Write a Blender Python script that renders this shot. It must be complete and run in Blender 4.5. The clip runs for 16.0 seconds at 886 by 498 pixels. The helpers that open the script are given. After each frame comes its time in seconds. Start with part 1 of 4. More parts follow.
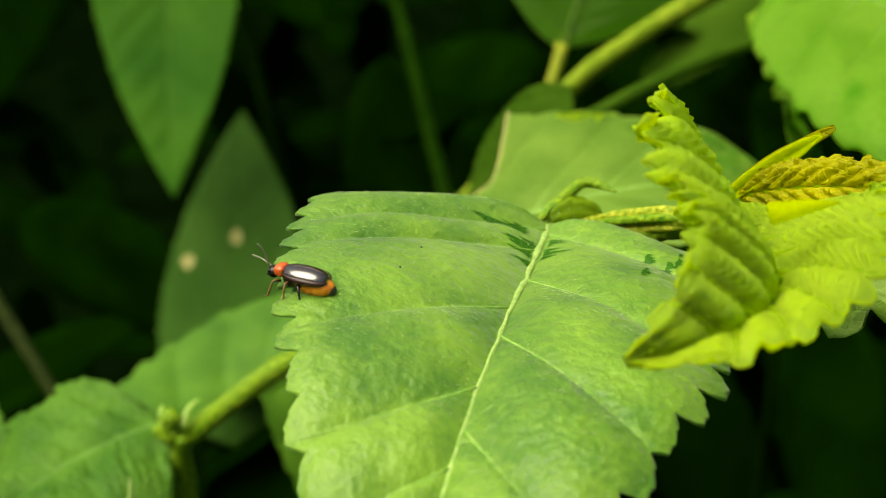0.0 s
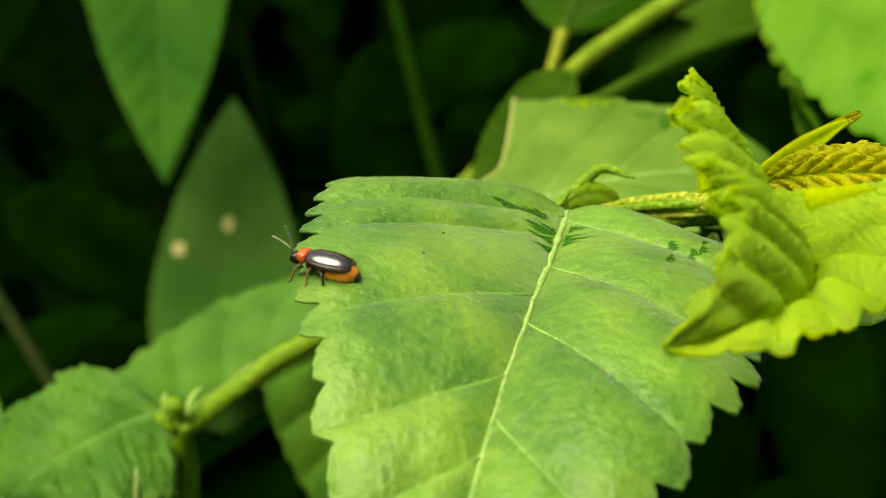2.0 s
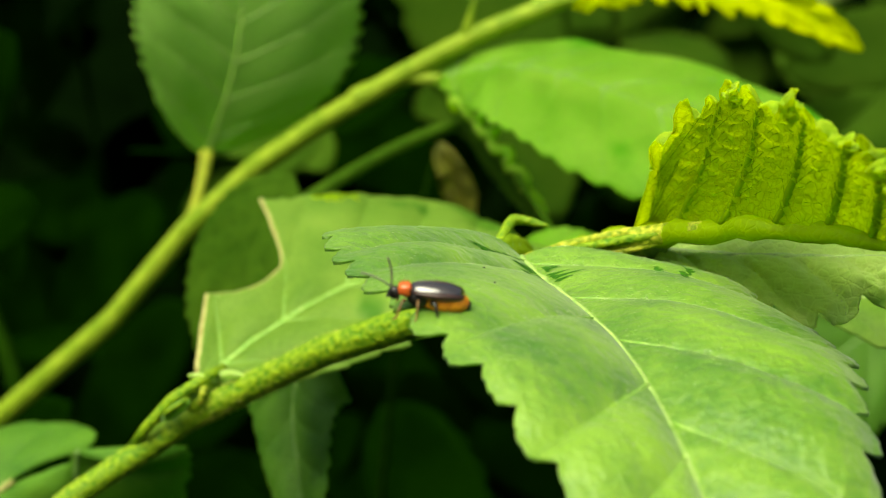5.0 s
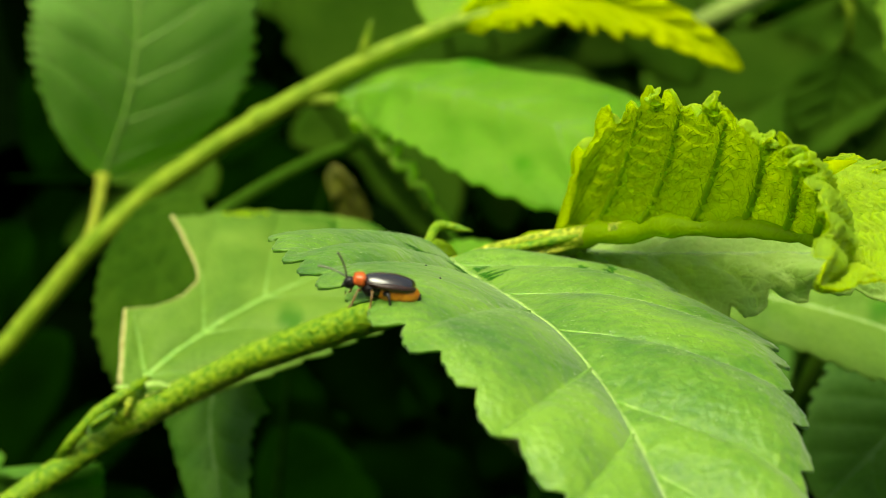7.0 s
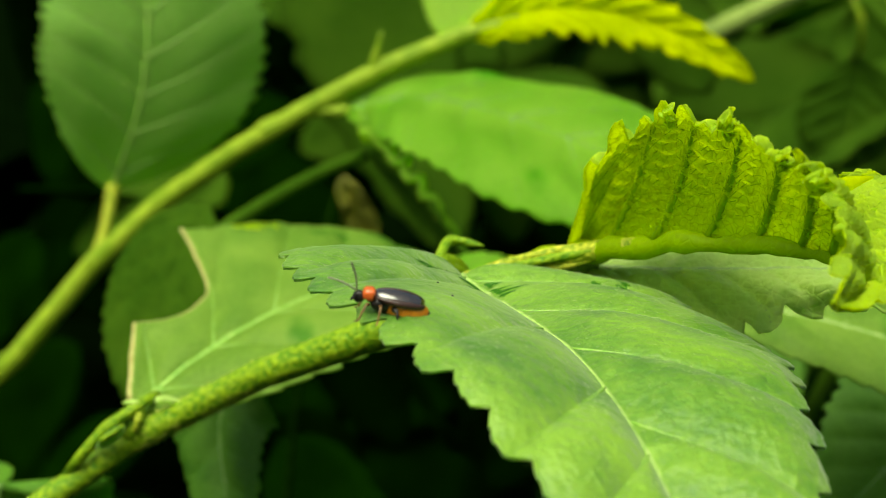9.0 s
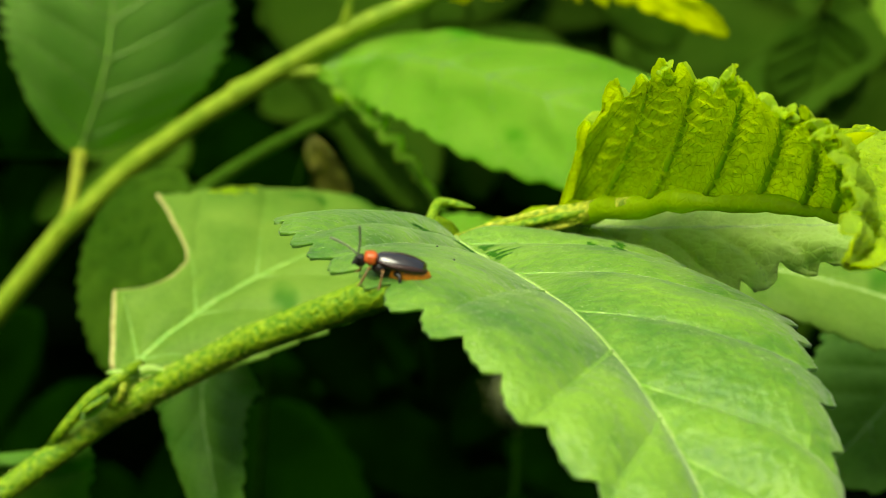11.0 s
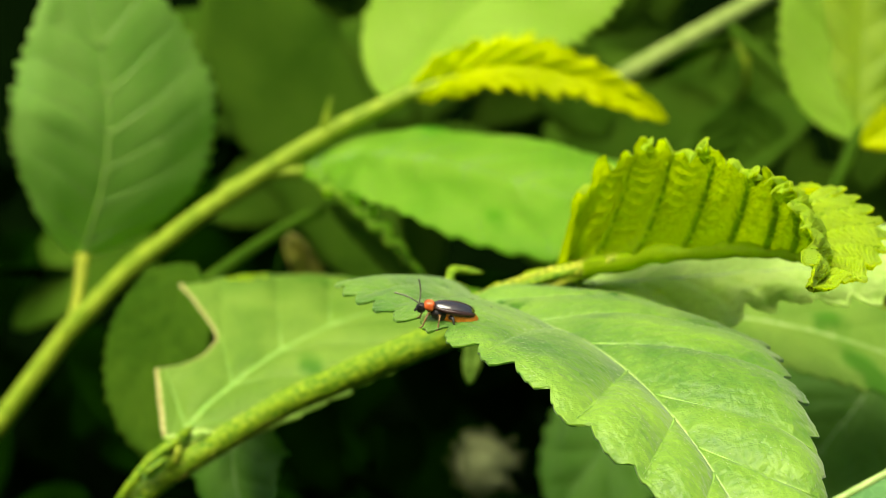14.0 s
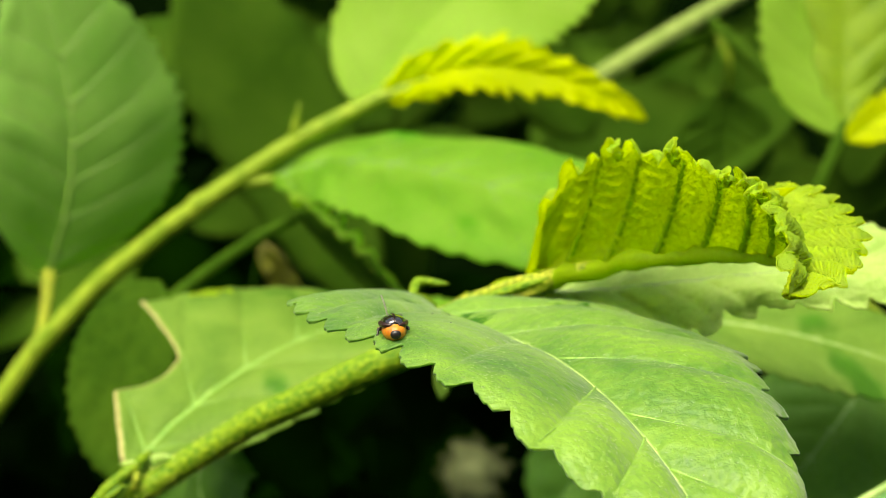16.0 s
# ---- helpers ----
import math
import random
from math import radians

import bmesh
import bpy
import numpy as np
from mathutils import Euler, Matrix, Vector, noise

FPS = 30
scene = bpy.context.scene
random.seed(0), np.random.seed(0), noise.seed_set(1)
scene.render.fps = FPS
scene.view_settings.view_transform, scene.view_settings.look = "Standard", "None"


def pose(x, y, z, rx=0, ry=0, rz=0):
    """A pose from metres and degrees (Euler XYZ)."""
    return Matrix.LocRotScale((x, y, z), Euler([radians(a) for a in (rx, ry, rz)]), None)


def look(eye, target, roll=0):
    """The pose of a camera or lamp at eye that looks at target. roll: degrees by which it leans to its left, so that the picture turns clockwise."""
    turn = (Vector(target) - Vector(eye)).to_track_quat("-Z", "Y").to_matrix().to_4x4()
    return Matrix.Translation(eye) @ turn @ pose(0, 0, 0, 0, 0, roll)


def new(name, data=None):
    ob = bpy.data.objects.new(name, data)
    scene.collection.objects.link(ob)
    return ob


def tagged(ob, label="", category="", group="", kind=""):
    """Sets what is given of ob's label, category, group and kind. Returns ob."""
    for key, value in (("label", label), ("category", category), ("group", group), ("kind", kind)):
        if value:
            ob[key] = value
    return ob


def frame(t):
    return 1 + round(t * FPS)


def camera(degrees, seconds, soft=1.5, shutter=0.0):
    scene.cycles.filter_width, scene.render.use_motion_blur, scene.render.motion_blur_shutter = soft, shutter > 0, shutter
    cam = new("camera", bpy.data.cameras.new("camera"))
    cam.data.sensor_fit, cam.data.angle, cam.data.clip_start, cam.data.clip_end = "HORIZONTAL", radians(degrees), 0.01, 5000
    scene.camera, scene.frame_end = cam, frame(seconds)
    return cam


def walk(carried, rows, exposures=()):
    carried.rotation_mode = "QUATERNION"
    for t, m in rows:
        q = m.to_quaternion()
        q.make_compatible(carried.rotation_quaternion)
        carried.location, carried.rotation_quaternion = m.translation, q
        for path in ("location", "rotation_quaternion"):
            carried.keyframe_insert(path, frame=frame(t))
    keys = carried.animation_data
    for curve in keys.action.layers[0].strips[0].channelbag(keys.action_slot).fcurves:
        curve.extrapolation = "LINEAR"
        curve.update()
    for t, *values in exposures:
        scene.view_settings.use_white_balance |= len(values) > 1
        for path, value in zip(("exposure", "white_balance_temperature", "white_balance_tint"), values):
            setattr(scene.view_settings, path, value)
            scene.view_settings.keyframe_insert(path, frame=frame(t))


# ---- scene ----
cam = camera(34.823, 16.0, soft=0.85)
cam.data.dof.use_dof = True
cam.data.dof.focus_distance = 0.127
cam.data.dof.aperture_fstop = 32.0
PATH = [
    (0, pose(0.07707, -0.11041, 0.06454, 64.227, 2.765, 38.111)),
    (0.5, pose(0.07728, -0.11020, 0.06529, 63.948, 2.818, 38.454)),
    (1, pose(0.07443, -0.11154, 0.06422, 63.420, 2.823, 38.039)),
    (1.5, pose(0.07422, -0.11261, 0.06372, 63.470, 2.468, 37.463)),
    (2, pose(0.07302, -0.11144, 0.06370, 63.712, 2.290, 37.443)),
    (2.5, pose(0.07199, -0.11492, 0.06194, 64.823, 2.600, 38.081)),
    (3, pose(0.06126, -0.11446, 0.05857, 64.088, 0.191, 33.037)),
    (3.5, pose(0.04715, -0.11633, 0.05658, 64.111, -1.045, 25.823)),
    (4, pose(0.03417, -0.12636, 0.05414, 64.783, -1.393, 20.374)),
    (4.5, pose(0.02411, -0.12936, 0.04814, 65.935, -1.400, 15.855)),
    (5, pose(0.02048, -0.13426, 0.04916, 71.221, -2.191, 11.843)),
    (7.5, pose(0.01393, -0.14165, 0.04769, 72.944, -2.966, 6.084)),
    (8, pose(0.01376, -0.14114, 0.04770, 73.155, -2.897, 6.214)),
    (8.5, pose(0.01454, -0.14073, 0.04833, 73.179, -2.821, 6.508)),
    (11, pose(0.00998, -0.13871, 0.04795, 71.480, -2.513, 4.435)),
    (11.5, pose(0.01106, -0.14345, 0.04707, 71.363, -1.227, 1.544)),
    (12, pose(0.00885, -0.15423, 0.04908, 73.846, -0.077, -0.953)),
    (12.5, pose(0.00750, -0.15964, 0.05238, 75.901, -0.048, -0.590)),
    (13, pose(0.00468, -0.16250, 0.05184, 75.552, -0.159, 0.009)),
    (13.5, pose(0.00058, -0.16391, 0.04935, 75.383, -0.318, 0.324)),
    (14, pose(-0.00035, -0.16566, 0.05115, 75.667, -0.384, 0.367)),
    (14.5, pose(0.00124, -0.16666, 0.05126, 76.000, 0.000, 0.000)),
    (15, pose(0.00322, -0.16833, 0.05257, 76.276, 0.240, -0.263)),
    (15.5, pose(0.00324, -0.15890, 0.05141, 76.009, 0.632, -0.550)),
    (16, pose(0.00358, -0.15746, 0.05003, 75.778, 0.914, -0.125)),
]
walk(cam, PATH, exposures=((0, 0.47, 7500, -2), (2, 0.47, 7500, -3), (2.5, 0.54, 7500, -4), (3.2, 0.42, 7500, -5), (4.2, 0.46, 7500, -6), (5, 0.65, 7400, -7), (7.5, 0.49, 7300, -11), (11, 0.5, 7300, -11), (12, 0.4, 7300, -10), (12.5, 0.67, 7200, -4), (13, 0.74, 7200, 1), (13.5, 0.7, 7200, 1), (14, 0.74, 7200, 1), (15, 0.82, 7200, 3), (16, 0.8, 7200, 3)))

# ---- daylight: a bright hazy sky over a thicket ----
SUN_EL, SUN_AZ = radians(67), radians(210)
world = bpy.data.worlds.new("sky")
scene.world = world
world.use_nodes = True
wn = world.node_tree.nodes
sky = wn.new("ShaderNodeTexSky")
sky.sky_type, sky.sun_disc = "NISHITA", False
sky.sun_elevation, sky.sun_rotation = SUN_EL, SUN_AZ
sky.air_density, sky.dust_density, sky.ozone_density = 1.0, 6.0, 0.3
wn["Background"].inputs["Strength"].default_value = 0.12
world.node_tree.links.new(sky.outputs["Color"], wn["Background"].inputs["Color"])
sun_data = bpy.data.lights.new("sun", "SUN")
sun_data.energy, sun_data.angle, sun_data.color = 2.95, radians(50), (1.0, 0.96, 0.88)
sun = new("sun", sun_data)
sun.matrix_world = look((math.sin(SUN_AZ) * math.cos(SUN_EL), math.cos(SUN_AZ) * math.cos(SUN_EL), math.sin(SUN_EL)), (0, 0, 0))

# ---- materials ----
U = 0.001  # plans are in millimetres


def mat_nodes(name):
    m = bpy.data.materials.new(name)
    m.use_nodes = True
    nt = m.node_tree
    return m, nt, nt.nodes["Principled BSDF"], nt.nodes["Material Output"]


def leaf_mat(name, dark, light, through_col, amount=0.45, rough=0.5, scale=1.0, bump=0.25, spots=None, spec=0.25, net_dark=0.0, net_scale=900, net_mix=0.35, down=0.0, net_lift=0.5, mid=0.0, lo=0.55, hi=0.9):
    """Blade: two greens mottled at two scales, a net of fine veins in relief, light that comes through."""
    m, nt, b, out = mat_nodes(name)
    n, l = nt.nodes, nt.links
    tc = n.new("ShaderNodeTexCoord")
    big = n.new("ShaderNodeTexNoise")
    big.inputs["Scale"].default_value, big.inputs["Detail"].default_value = 120 * scale, 4
    fine = n.new("ShaderNodeTexNoise")
    fine.inputs["Scale"].default_value, fine.inputs["Detail"].default_value = 1400 * scale, 5
    net = n.new("ShaderNodeTexVoronoi")
    net.feature = "DISTANCE_TO_EDGE"
    net.inputs["Scale"].default_value = net_scale * scale
    for t in (big, fine, net):
        l.new(tc.outputs["Object"], t.inputs["Vector"])
    add = n.new("ShaderNodeMath")
    add.operation = "MULTIPLY_ADD"
    l.new(fine.outputs["Fac"], add.inputs[0])
    add.inputs[1].default_value = 0.45
    l.new(big.outputs["Fac"], add.inputs[2])
    ramp = n.new("ShaderNodeValToRGB")
    ramp.color_ramp.elements[0].position, ramp.color_ramp.elements[0].color = lo, (*dark, 1)
    ramp.color_ramp.elements[1].position, ramp.color_ramp.elements[1].color = hi, (*light, 1)
    l.new(add.outputs[0], ramp.inputs["Fac"])
    edge = n.new("ShaderNodeMapRange")
    l.new(net.outputs["Distance"], edge.inputs["Value"])
    edge.inputs["From Max"].default_value = 0.12
    veined = n.new("ShaderNodeMixRGB")
    veined.inputs["Color2"].default_value = (*[min(1, c * 1.18) for c in light], 1)
    inv = n.new("ShaderNodeMath")
    inv.operation = "MULTIPLY_ADD"
    l.new(edge.outputs[0], inv.inputs[0])
    inv.inputs[1].default_value, inv.inputs[2].default_value = -net_mix, net_mix
    l.new(inv.outputs[0], veined.inputs["Fac"])
    l.new(ramp.outputs["Color"], veined.inputs["Color1"])
    col = veined.outputs["Color"]
    if spots:
        sp = n.new("ShaderNodeTexNoise")
        sp.inputs["Scale"].default_value, sp.inputs["Detail"].default_value = spots[0], 3
        l.new(tc.outputs["Object"], sp.inputs["Vector"])
        sr = n.new("ShaderNodeMapRange")
        l.new(sp.outputs["Fac"], sr.inputs["Value"])
        sr.inputs["From Min"].default_value, sr.inputs["From Max"].default_value = spots[1], spots[1] + 0.06
        mix = n.new("ShaderNodeMixRGB")
        mix.inputs["Color2"].default_value = (*spots[2], 1)
        l.new(sr.outputs[0], mix.inputs["Fac"])
        l.new(col, mix.inputs["Color1"])
        col = mix.outputs["Color"]
    l.new(col, b.inputs["Base Color"])
    b.inputs["Roughness"].default_value = rough
    b.inputs["Specular IOR Level"].default_value = spec
    b.inputs["Sheen Weight"].default_value, b.inputs["Sheen Roughness"].default_value = down, 0.45
    rr = n.new("ShaderNodeMapRange")
    l.new(fine.outputs["Fac"], rr.inputs["Value"])
    rr.inputs["To Min"].default_value, rr.inputs["To Max"].default_value = rough - 0.1, rough + 0.15
    l.new(rr.outputs[0], b.inputs["Roughness"])
    h = n.new("ShaderNodeMath")
    h.operation = "MULTIPLY_ADD"
    l.new(edge.outputs[0], h.inputs[0])
    h.inputs[1].default_value = net_lift
    l.new(fine.outputs["Fac"], h.inputs[2])
    height = h.outputs[0]
    if mid:
        swell = n.new("ShaderNodeTexNoise")
        swell.inputs["Scale"].default_value, swell.inputs["Detail"].default_value = 520 * scale, 3
        l.new(tc.outputs["Object"], swell.inputs["Vector"])
        hm = n.new("ShaderNodeMath")
        hm.operation = "MULTIPLY_ADD"
        l.new(swell.outputs["Fac"], hm.inputs[0])
        hm.inputs[1].default_value = mid * 3
        l.new(height, hm.inputs[2])
        height = hm.outputs[0]
    bp = n.new("ShaderNodeBump")
    bp.inputs["Strength"].default_value, bp.inputs["Distance"].default_value = bump, 0.0003
    l.new(height, bp.inputs["Height"])
    l.new(bp.outputs[0], b.inputs["Normal"])
    tr = n.new("ShaderNodeBsdfTranslucent")
    tm = n.new("ShaderNodeMixRGB")
    tm.blend_type = "MULTIPLY"
    tm.inputs["Fac"].default_value = 0.6
    tm.inputs["Color1"].default_value = (*through_col, 1)
    l.new(veined.outputs["Color"], tm.inputs["Color2"])
    tone = n.new("ShaderNodeMixRGB")
    tone.inputs["Fac"].default_value = 0.65
    l.new(tm.outputs["Color"], tone.inputs["Color1"])
    tone.inputs["Color2"].default_value = (*through_col, 1)
    if net_dark:
        web = n.new("ShaderNodeMixRGB")
        web.blend_type = "MULTIPLY"
        wf = n.new("ShaderNodeMath")
        wf.operation = "MULTIPLY_ADD"
        l.new(edge.outputs[0], wf.inputs[0])
        wf.inputs[1].default_value, wf.inputs[2].default_value = -net_dark, net_dark
        l.new(wf.outputs[0], web.inputs["Fac"])
        l.new(tone.outputs["Color"], web.inputs["Color1"])
        web.inputs["Color2"].default_value = (0.3, 0.4, 0.1, 1)
        l.new(web.outputs["Color"], tr.inputs["Color"])
    else:
        l.new(tone.outputs["Color"], tr.inputs["Color"])
    l.new(bp.outputs[0], tr.inputs["Normal"])
    mx = n.new("ShaderNodeMixShader")
    mx.inputs["Fac"].default_value = amount
    l.new(b.outputs[0], mx.inputs[1])
    l.new(tr.outputs[0], mx.inputs[2])
    l.new(mx.outputs[0], out.inputs["Surface"])
    return m


def plain_mat(name, dark, light, rough=0.5, scale=900, bump=0.3, metal=0.0, coat=0.0, dist=0.0002, lo=0.35, hi=0.7, spec=0.5):
    m, nt, b, out = mat_nodes(name)
    n, l = nt.nodes, nt.links
    tc = n.new("ShaderNodeTexCoord")
    t = n.new("ShaderNodeTexNoise")
    t.inputs["Scale"].default_value, t.inputs["Detail"].default_value = scale, 5
    l.new(tc.outputs["Object"], t.inputs["Vector"])
    ramp = n.new("ShaderNodeValToRGB")
    ramp.color_ramp.elements[0].position, ramp.color_ramp.elements[0].color = lo, (*dark, 1)
    ramp.color_ramp.elements[1].position, ramp.color_ramp.elements[1].color = hi, (*light, 1)
    l.new(t.outputs["Fac"], ramp.inputs["Fac"])
    l.new(ramp.outputs["Color"], b.inputs["Base Color"])
    b.inputs["Roughness"].default_value, b.inputs["Metallic"].default_value = rough, metal
    b.inputs["Specular IOR Level"].default_value = spec
    b.inputs["Coat Weight"].default_value, b.inputs["Coat Roughness"].default_value = coat, 0.12
    bp = n.new("ShaderNodeBump")
    bp.inputs["Strength"].default_value, bp.inputs["Distance"].default_value = bump, dist
    l.new(t.outputs["Fac"], bp.inputs["Height"])
    l.new(bp.outputs[0], b.inputs["Normal"])
    return m


M_LEAF = leaf_mat("mature_leaf", (0.072, 0.215, 0.011), (0.262, 0.470, 0.036), (0.285, 0.585, 0.012), 0.36, 0.44, spec=0.6, bump=0.6, net_scale=1500, net_mix=0.08, down=0.4, net_lift=0.04, mid=0.95)
M_PATCH = leaf_mat("dark_patch", (0.02, 0.10, 0.004), (0.05, 0.19, 0.008), (0.06, 0.25, 0.004), 0.3, 0.5, bump=0.6)
M_LOW = leaf_mat("lower_leaf", (0.054, 0.175, 0.011), (0.135, 0.31, 0.025), (0.155, 0.42, 0.009), 0.4, 0.5, spec=0.3, bump=0.5)
M_LEAF_B = leaf_mat("bitten_leaf", (0.12, 0.25, 0.022), (0.215, 0.36, 0.045), (0.26, 0.48, 0.018), 0.40, 0.55, spots=(60, 0.62, (0.07, 0.22, 0.008)))
M_YOUNG = leaf_mat("young_leaf", (0.52, 0.70, 0.03), (0.76, 0.90, 0.07), (0.92, 1.0, 0.03), 0.86, 0.5, bump=0.8, net_dark=0.3, net_scale=1300, spec=0.55, lo=0.6, hi=0.84)
M_YOUNG_TOP = leaf_mat("young_leaf_upper_face", (0.33, 0.57, 0.05), (0.52, 0.76, 0.11), (0.96, 1.0, 0.07), 0.78, 0.5, bump=0.6, net_scale=1900, spec=0.3)
M_PALE = leaf_mat("pale_leaf", (0.42, 0.60, 0.13), (0.60, 0.75, 0.24), (0.60, 0.86, 0.08), 0.5, 0.5, bump=0.4)
M_BACK = leaf_mat("background_leaf", (0.07, 0.20, 0.012), (0.13, 0.29, 0.03), (0.18, 0.44, 0.01), 0.42, 0.55, scale=0.6)
M_BRIGHT = leaf_mat("bright_background_leaf", (0.15, 0.35, 0.02), (0.28, 0.49, 0.05), (0.44, 0.82, 0.02), 0.6, 0.55, scale=0.6, spec=0.15, spots=(45, 0.6, (0.08, 0.30, 0.008)))
M_LIGHT = leaf_mat("light_background_leaf", (0.25, 0.43, 0.035), (0.36, 0.55, 0.075), (0.62, 0.88, 0.05), 0.6, 0.55, scale=0.6, spec=0.15)
M_YELLOW = leaf_mat("yellow_bud_leaf", (0.44, 0.54, 0.006), (0.68, 0.74, 0.01), (0.88, 0.96, 0.004), 0.64, 0.5, spec=0.12)
M_GOLD = leaf_mat("golden_bud_leaf", (0.24, 0.27, 0.006), (0.60, 0.56, 0.012), (0.70, 0.66, 0.006), 0.5, 0.5, bump=0.6, spec=0.2)
# leaf green taken down to near-black: the thicket's deep shade is in this colour
M_SHADE = leaf_mat("shade_darkened_leaf", (0.0010, 0.006, 0.0002), (0.0036, 0.018, 0.0004), (0.0036, 0.018, 0.0003), 0.3, 1.0, scale=0.4, spec=0.0)
M_DULL = leaf_mat("dull_leaf", (0.20, 0.41, 0.06), (0.32, 0.54, 0.11), (0.46, 0.78, 0.07), 0.58, 0.55, scale=0.6)
# far leaf's green, darkened so that the colour carries its shade
M_TALL = leaf_mat("shade_deepened_leaf", (0.034, 0.105, 0.010), (0.062, 0.158, 0.019), (0.08, 0.20, 0.010), 0.4, 0.7, scale=0.4, spec=0.1)
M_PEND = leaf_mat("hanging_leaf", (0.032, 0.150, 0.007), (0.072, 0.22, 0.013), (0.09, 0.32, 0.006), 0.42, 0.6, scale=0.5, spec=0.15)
# lowered leaf green: stands in for the shade behind the shoots
M_DIM = leaf_mat("shade_dimmed_leaf", (0.036, 0.10, 0.006), (0.085, 0.18, 0.014), (0.115, 0.25, 0.006), 0.5, 0.8, scale=0.4, spec=0.03)
M_STEM_LEAF = leaf_mat("olive_leaf", (0.14, 0.26, 0.006), (0.24, 0.38, 0.012), (0.35, 0.55, 0.005), 0.4, 0.5)
M_VEIN = plain_mat("vein", (0.22, 0.38, 0.07), (0.40, 0.53, 0.16), 0.5, 1500)
M_VEIN_S = plain_mat("soft_vein", (0.17, 0.37, 0.04), (0.33, 0.51, 0.10), 0.5, 1500, 0.5)
M_VEIN_Y = leaf_mat("young_vein", (0.30, 0.46, 0.008), (0.42, 0.60, 0.014), (0.60, 0.78, 0.006), 0.5, 0.5, bump=0.3, spec=0.2)
M_VEIN_D = plain_mat("background_vein", (0.14, 0.30, 0.05), (0.22, 0.38, 0.08), 0.5, 1500)
M_STEM = plain_mat("stem", (0.07, 0.19, 0.004), (0.27, 0.39, 0.013), 0.55, 1300, 0.9, dist=0.0005, spec=0.25)
# dark copy of the stem colour, with the shade painted in
M_STEM_D = plain_mat("shade_darkened_stem", (0.005, 0.02, 0.001), (0.012, 0.038, 0.002), 0.9, 300, spec=0.0)
M_STEM_Y = plain_mat("young_stem", (0.15, 0.25, 0.006), (0.60, 0.60, 0.06), 0.5, 1500, 0.9, dist=0.0005, spec=0.25)
M_STEM_B = plain_mat("background_stem", (0.15, 0.25, 0.010), (0.27, 0.37, 0.025), 0.55, 300, spec=0.2)
M_BRANCH = plain_mat("bare_branch", (0.17, 0.25, 0.05), (0.25, 0.33, 0.085), 0.7, 300, spec=0.1)
M_HAIR = plain_mat("stem_hair", (0.42, 0.50, 0.05), (0.60, 0.64, 0.12), 0.5, 900, 0)
M_BROWN = plain_mat("dried_edge", (0.30, 0.28, 0.07), (0.46, 0.44, 0.15), 0.7, 900)
M_DRY = plain_mat("dry_stalk", (0.016, 0.03, 0.006), (0.04, 0.055, 0.014), 0.9, 400, 0.4, spec=0.05)
M_GRASS = leaf_mat("grass_blade", (0.08, 0.25, 0.05), (0.15, 0.34, 0.09), (0.15, 0.42, 0.06), 0.3, 0.5)
# far darker than soil: the shade under the plants is mixed into the colour
M_SHADE_GROUND = plain_mat("ground", (0.0006, 0.002, 0.0003), (0.0015, 0.005, 0.0006), 1.0, 30, 0.6, dist=0.004, spec=0.0)
M_ELYTRA = plain_mat("elytra", (0.010, 0.006, 0.005), (0.022, 0.014, 0.011), 0.16, 3000, 0.10, coat=1.0, dist=0.00004, spec=1.0)
M_RIM = plain_mat("elytra_rim", (0.02, 0.008, 0.006), (0.04, 0.012, 0.008), 0.35, 3000)
M_ORANGE = plain_mat("pronotum", (0.44, 0.07, 0.014), (0.64, 0.13, 0.025), 0.35, 1500, 0.15, coat=0.3, dist=0.0001)
M_ABDOMEN = plain_mat("abdomen", (0.52, 0.15, 0.010), (0.80, 0.29, 0.02), 0.4, 1200, 0.3, coat=0.2, dist=0.0001)
M_BLACK = plain_mat("black_shell", (0.006, 0.005, 0.005), (0.02, 0.015, 0.012), 0.35, 2000, 0.2, dist=0.0001)
M_LEG = plain_mat("leg", (0.10, 0.05, 0.015), (0.30, 0.16, 0.04), 0.4, 1500)
M_FEELER = plain_mat("feeler", (0.10, 0.12, 0.065), (0.21, 0.24, 0.13), 0.5, 2000)
M_SEED = plain_mat("seed_fluff", (0.13, 0.16, 0.055), (0.24, 0.27, 0.11), 0.8, 500)
M_DEAD = plain_mat("dead_leaf", (0.10, 0.11, 0.006), (0.22, 0.22, 0.012), 0.7, 300)
M_DOWN = plain_mat("leaf_down", (0.36, 0.50, 0.20), (0.50, 0.62, 0.32), 0.5, 900, 0)
M_DEW = plain_mat("dew", (0.5, 0.6, 0.5), (0.7, 0.8, 0.7), 0.08, 500, 0.0, coat=1.0)
M_DROP = plain_mat("grain", (0.65, 0.68, 0.55), (0.85, 0.86, 0.75), 0.4, 2000)


# ---- mesh makers ----
def part(name, data, material, parent=None, label=""):
    """One mesh object from (vertices, faces) in millimetres, or from a bmesh."""
    me = bpy.data.meshes.new(name)
    if isinstance(data, bmesh.types.BMesh):
        data.to_mesh(me)
        data.free()
    else:
        v, f = data
        me.from_pydata((np.asarray(v, float) * U).tolist(), [], f)
    me.materials.append(material)
    me.shade_smooth()
    ob = new(name, me)
    if parent:
        ob.parent = parent
    if label:
        ob["label"] = label
    return ob


def thing(name, label, category, group="", at=(0, 0, 0), kind=""):
    ob = new(name)
    ob.location = Vector(at) * U
    ob.empty_display_size = 0.005
    return tagged(ob, label, category, group, kind)


def bez(ctrl, u):
    c = np.asarray(ctrl, float)
    u = np.asarray(u, float)[:, None]
    n = len(c) - 1
    return sum(math.comb(n, k) * u ** k * (1 - u) ** (n - k) * c[k] for k in range(n + 1))


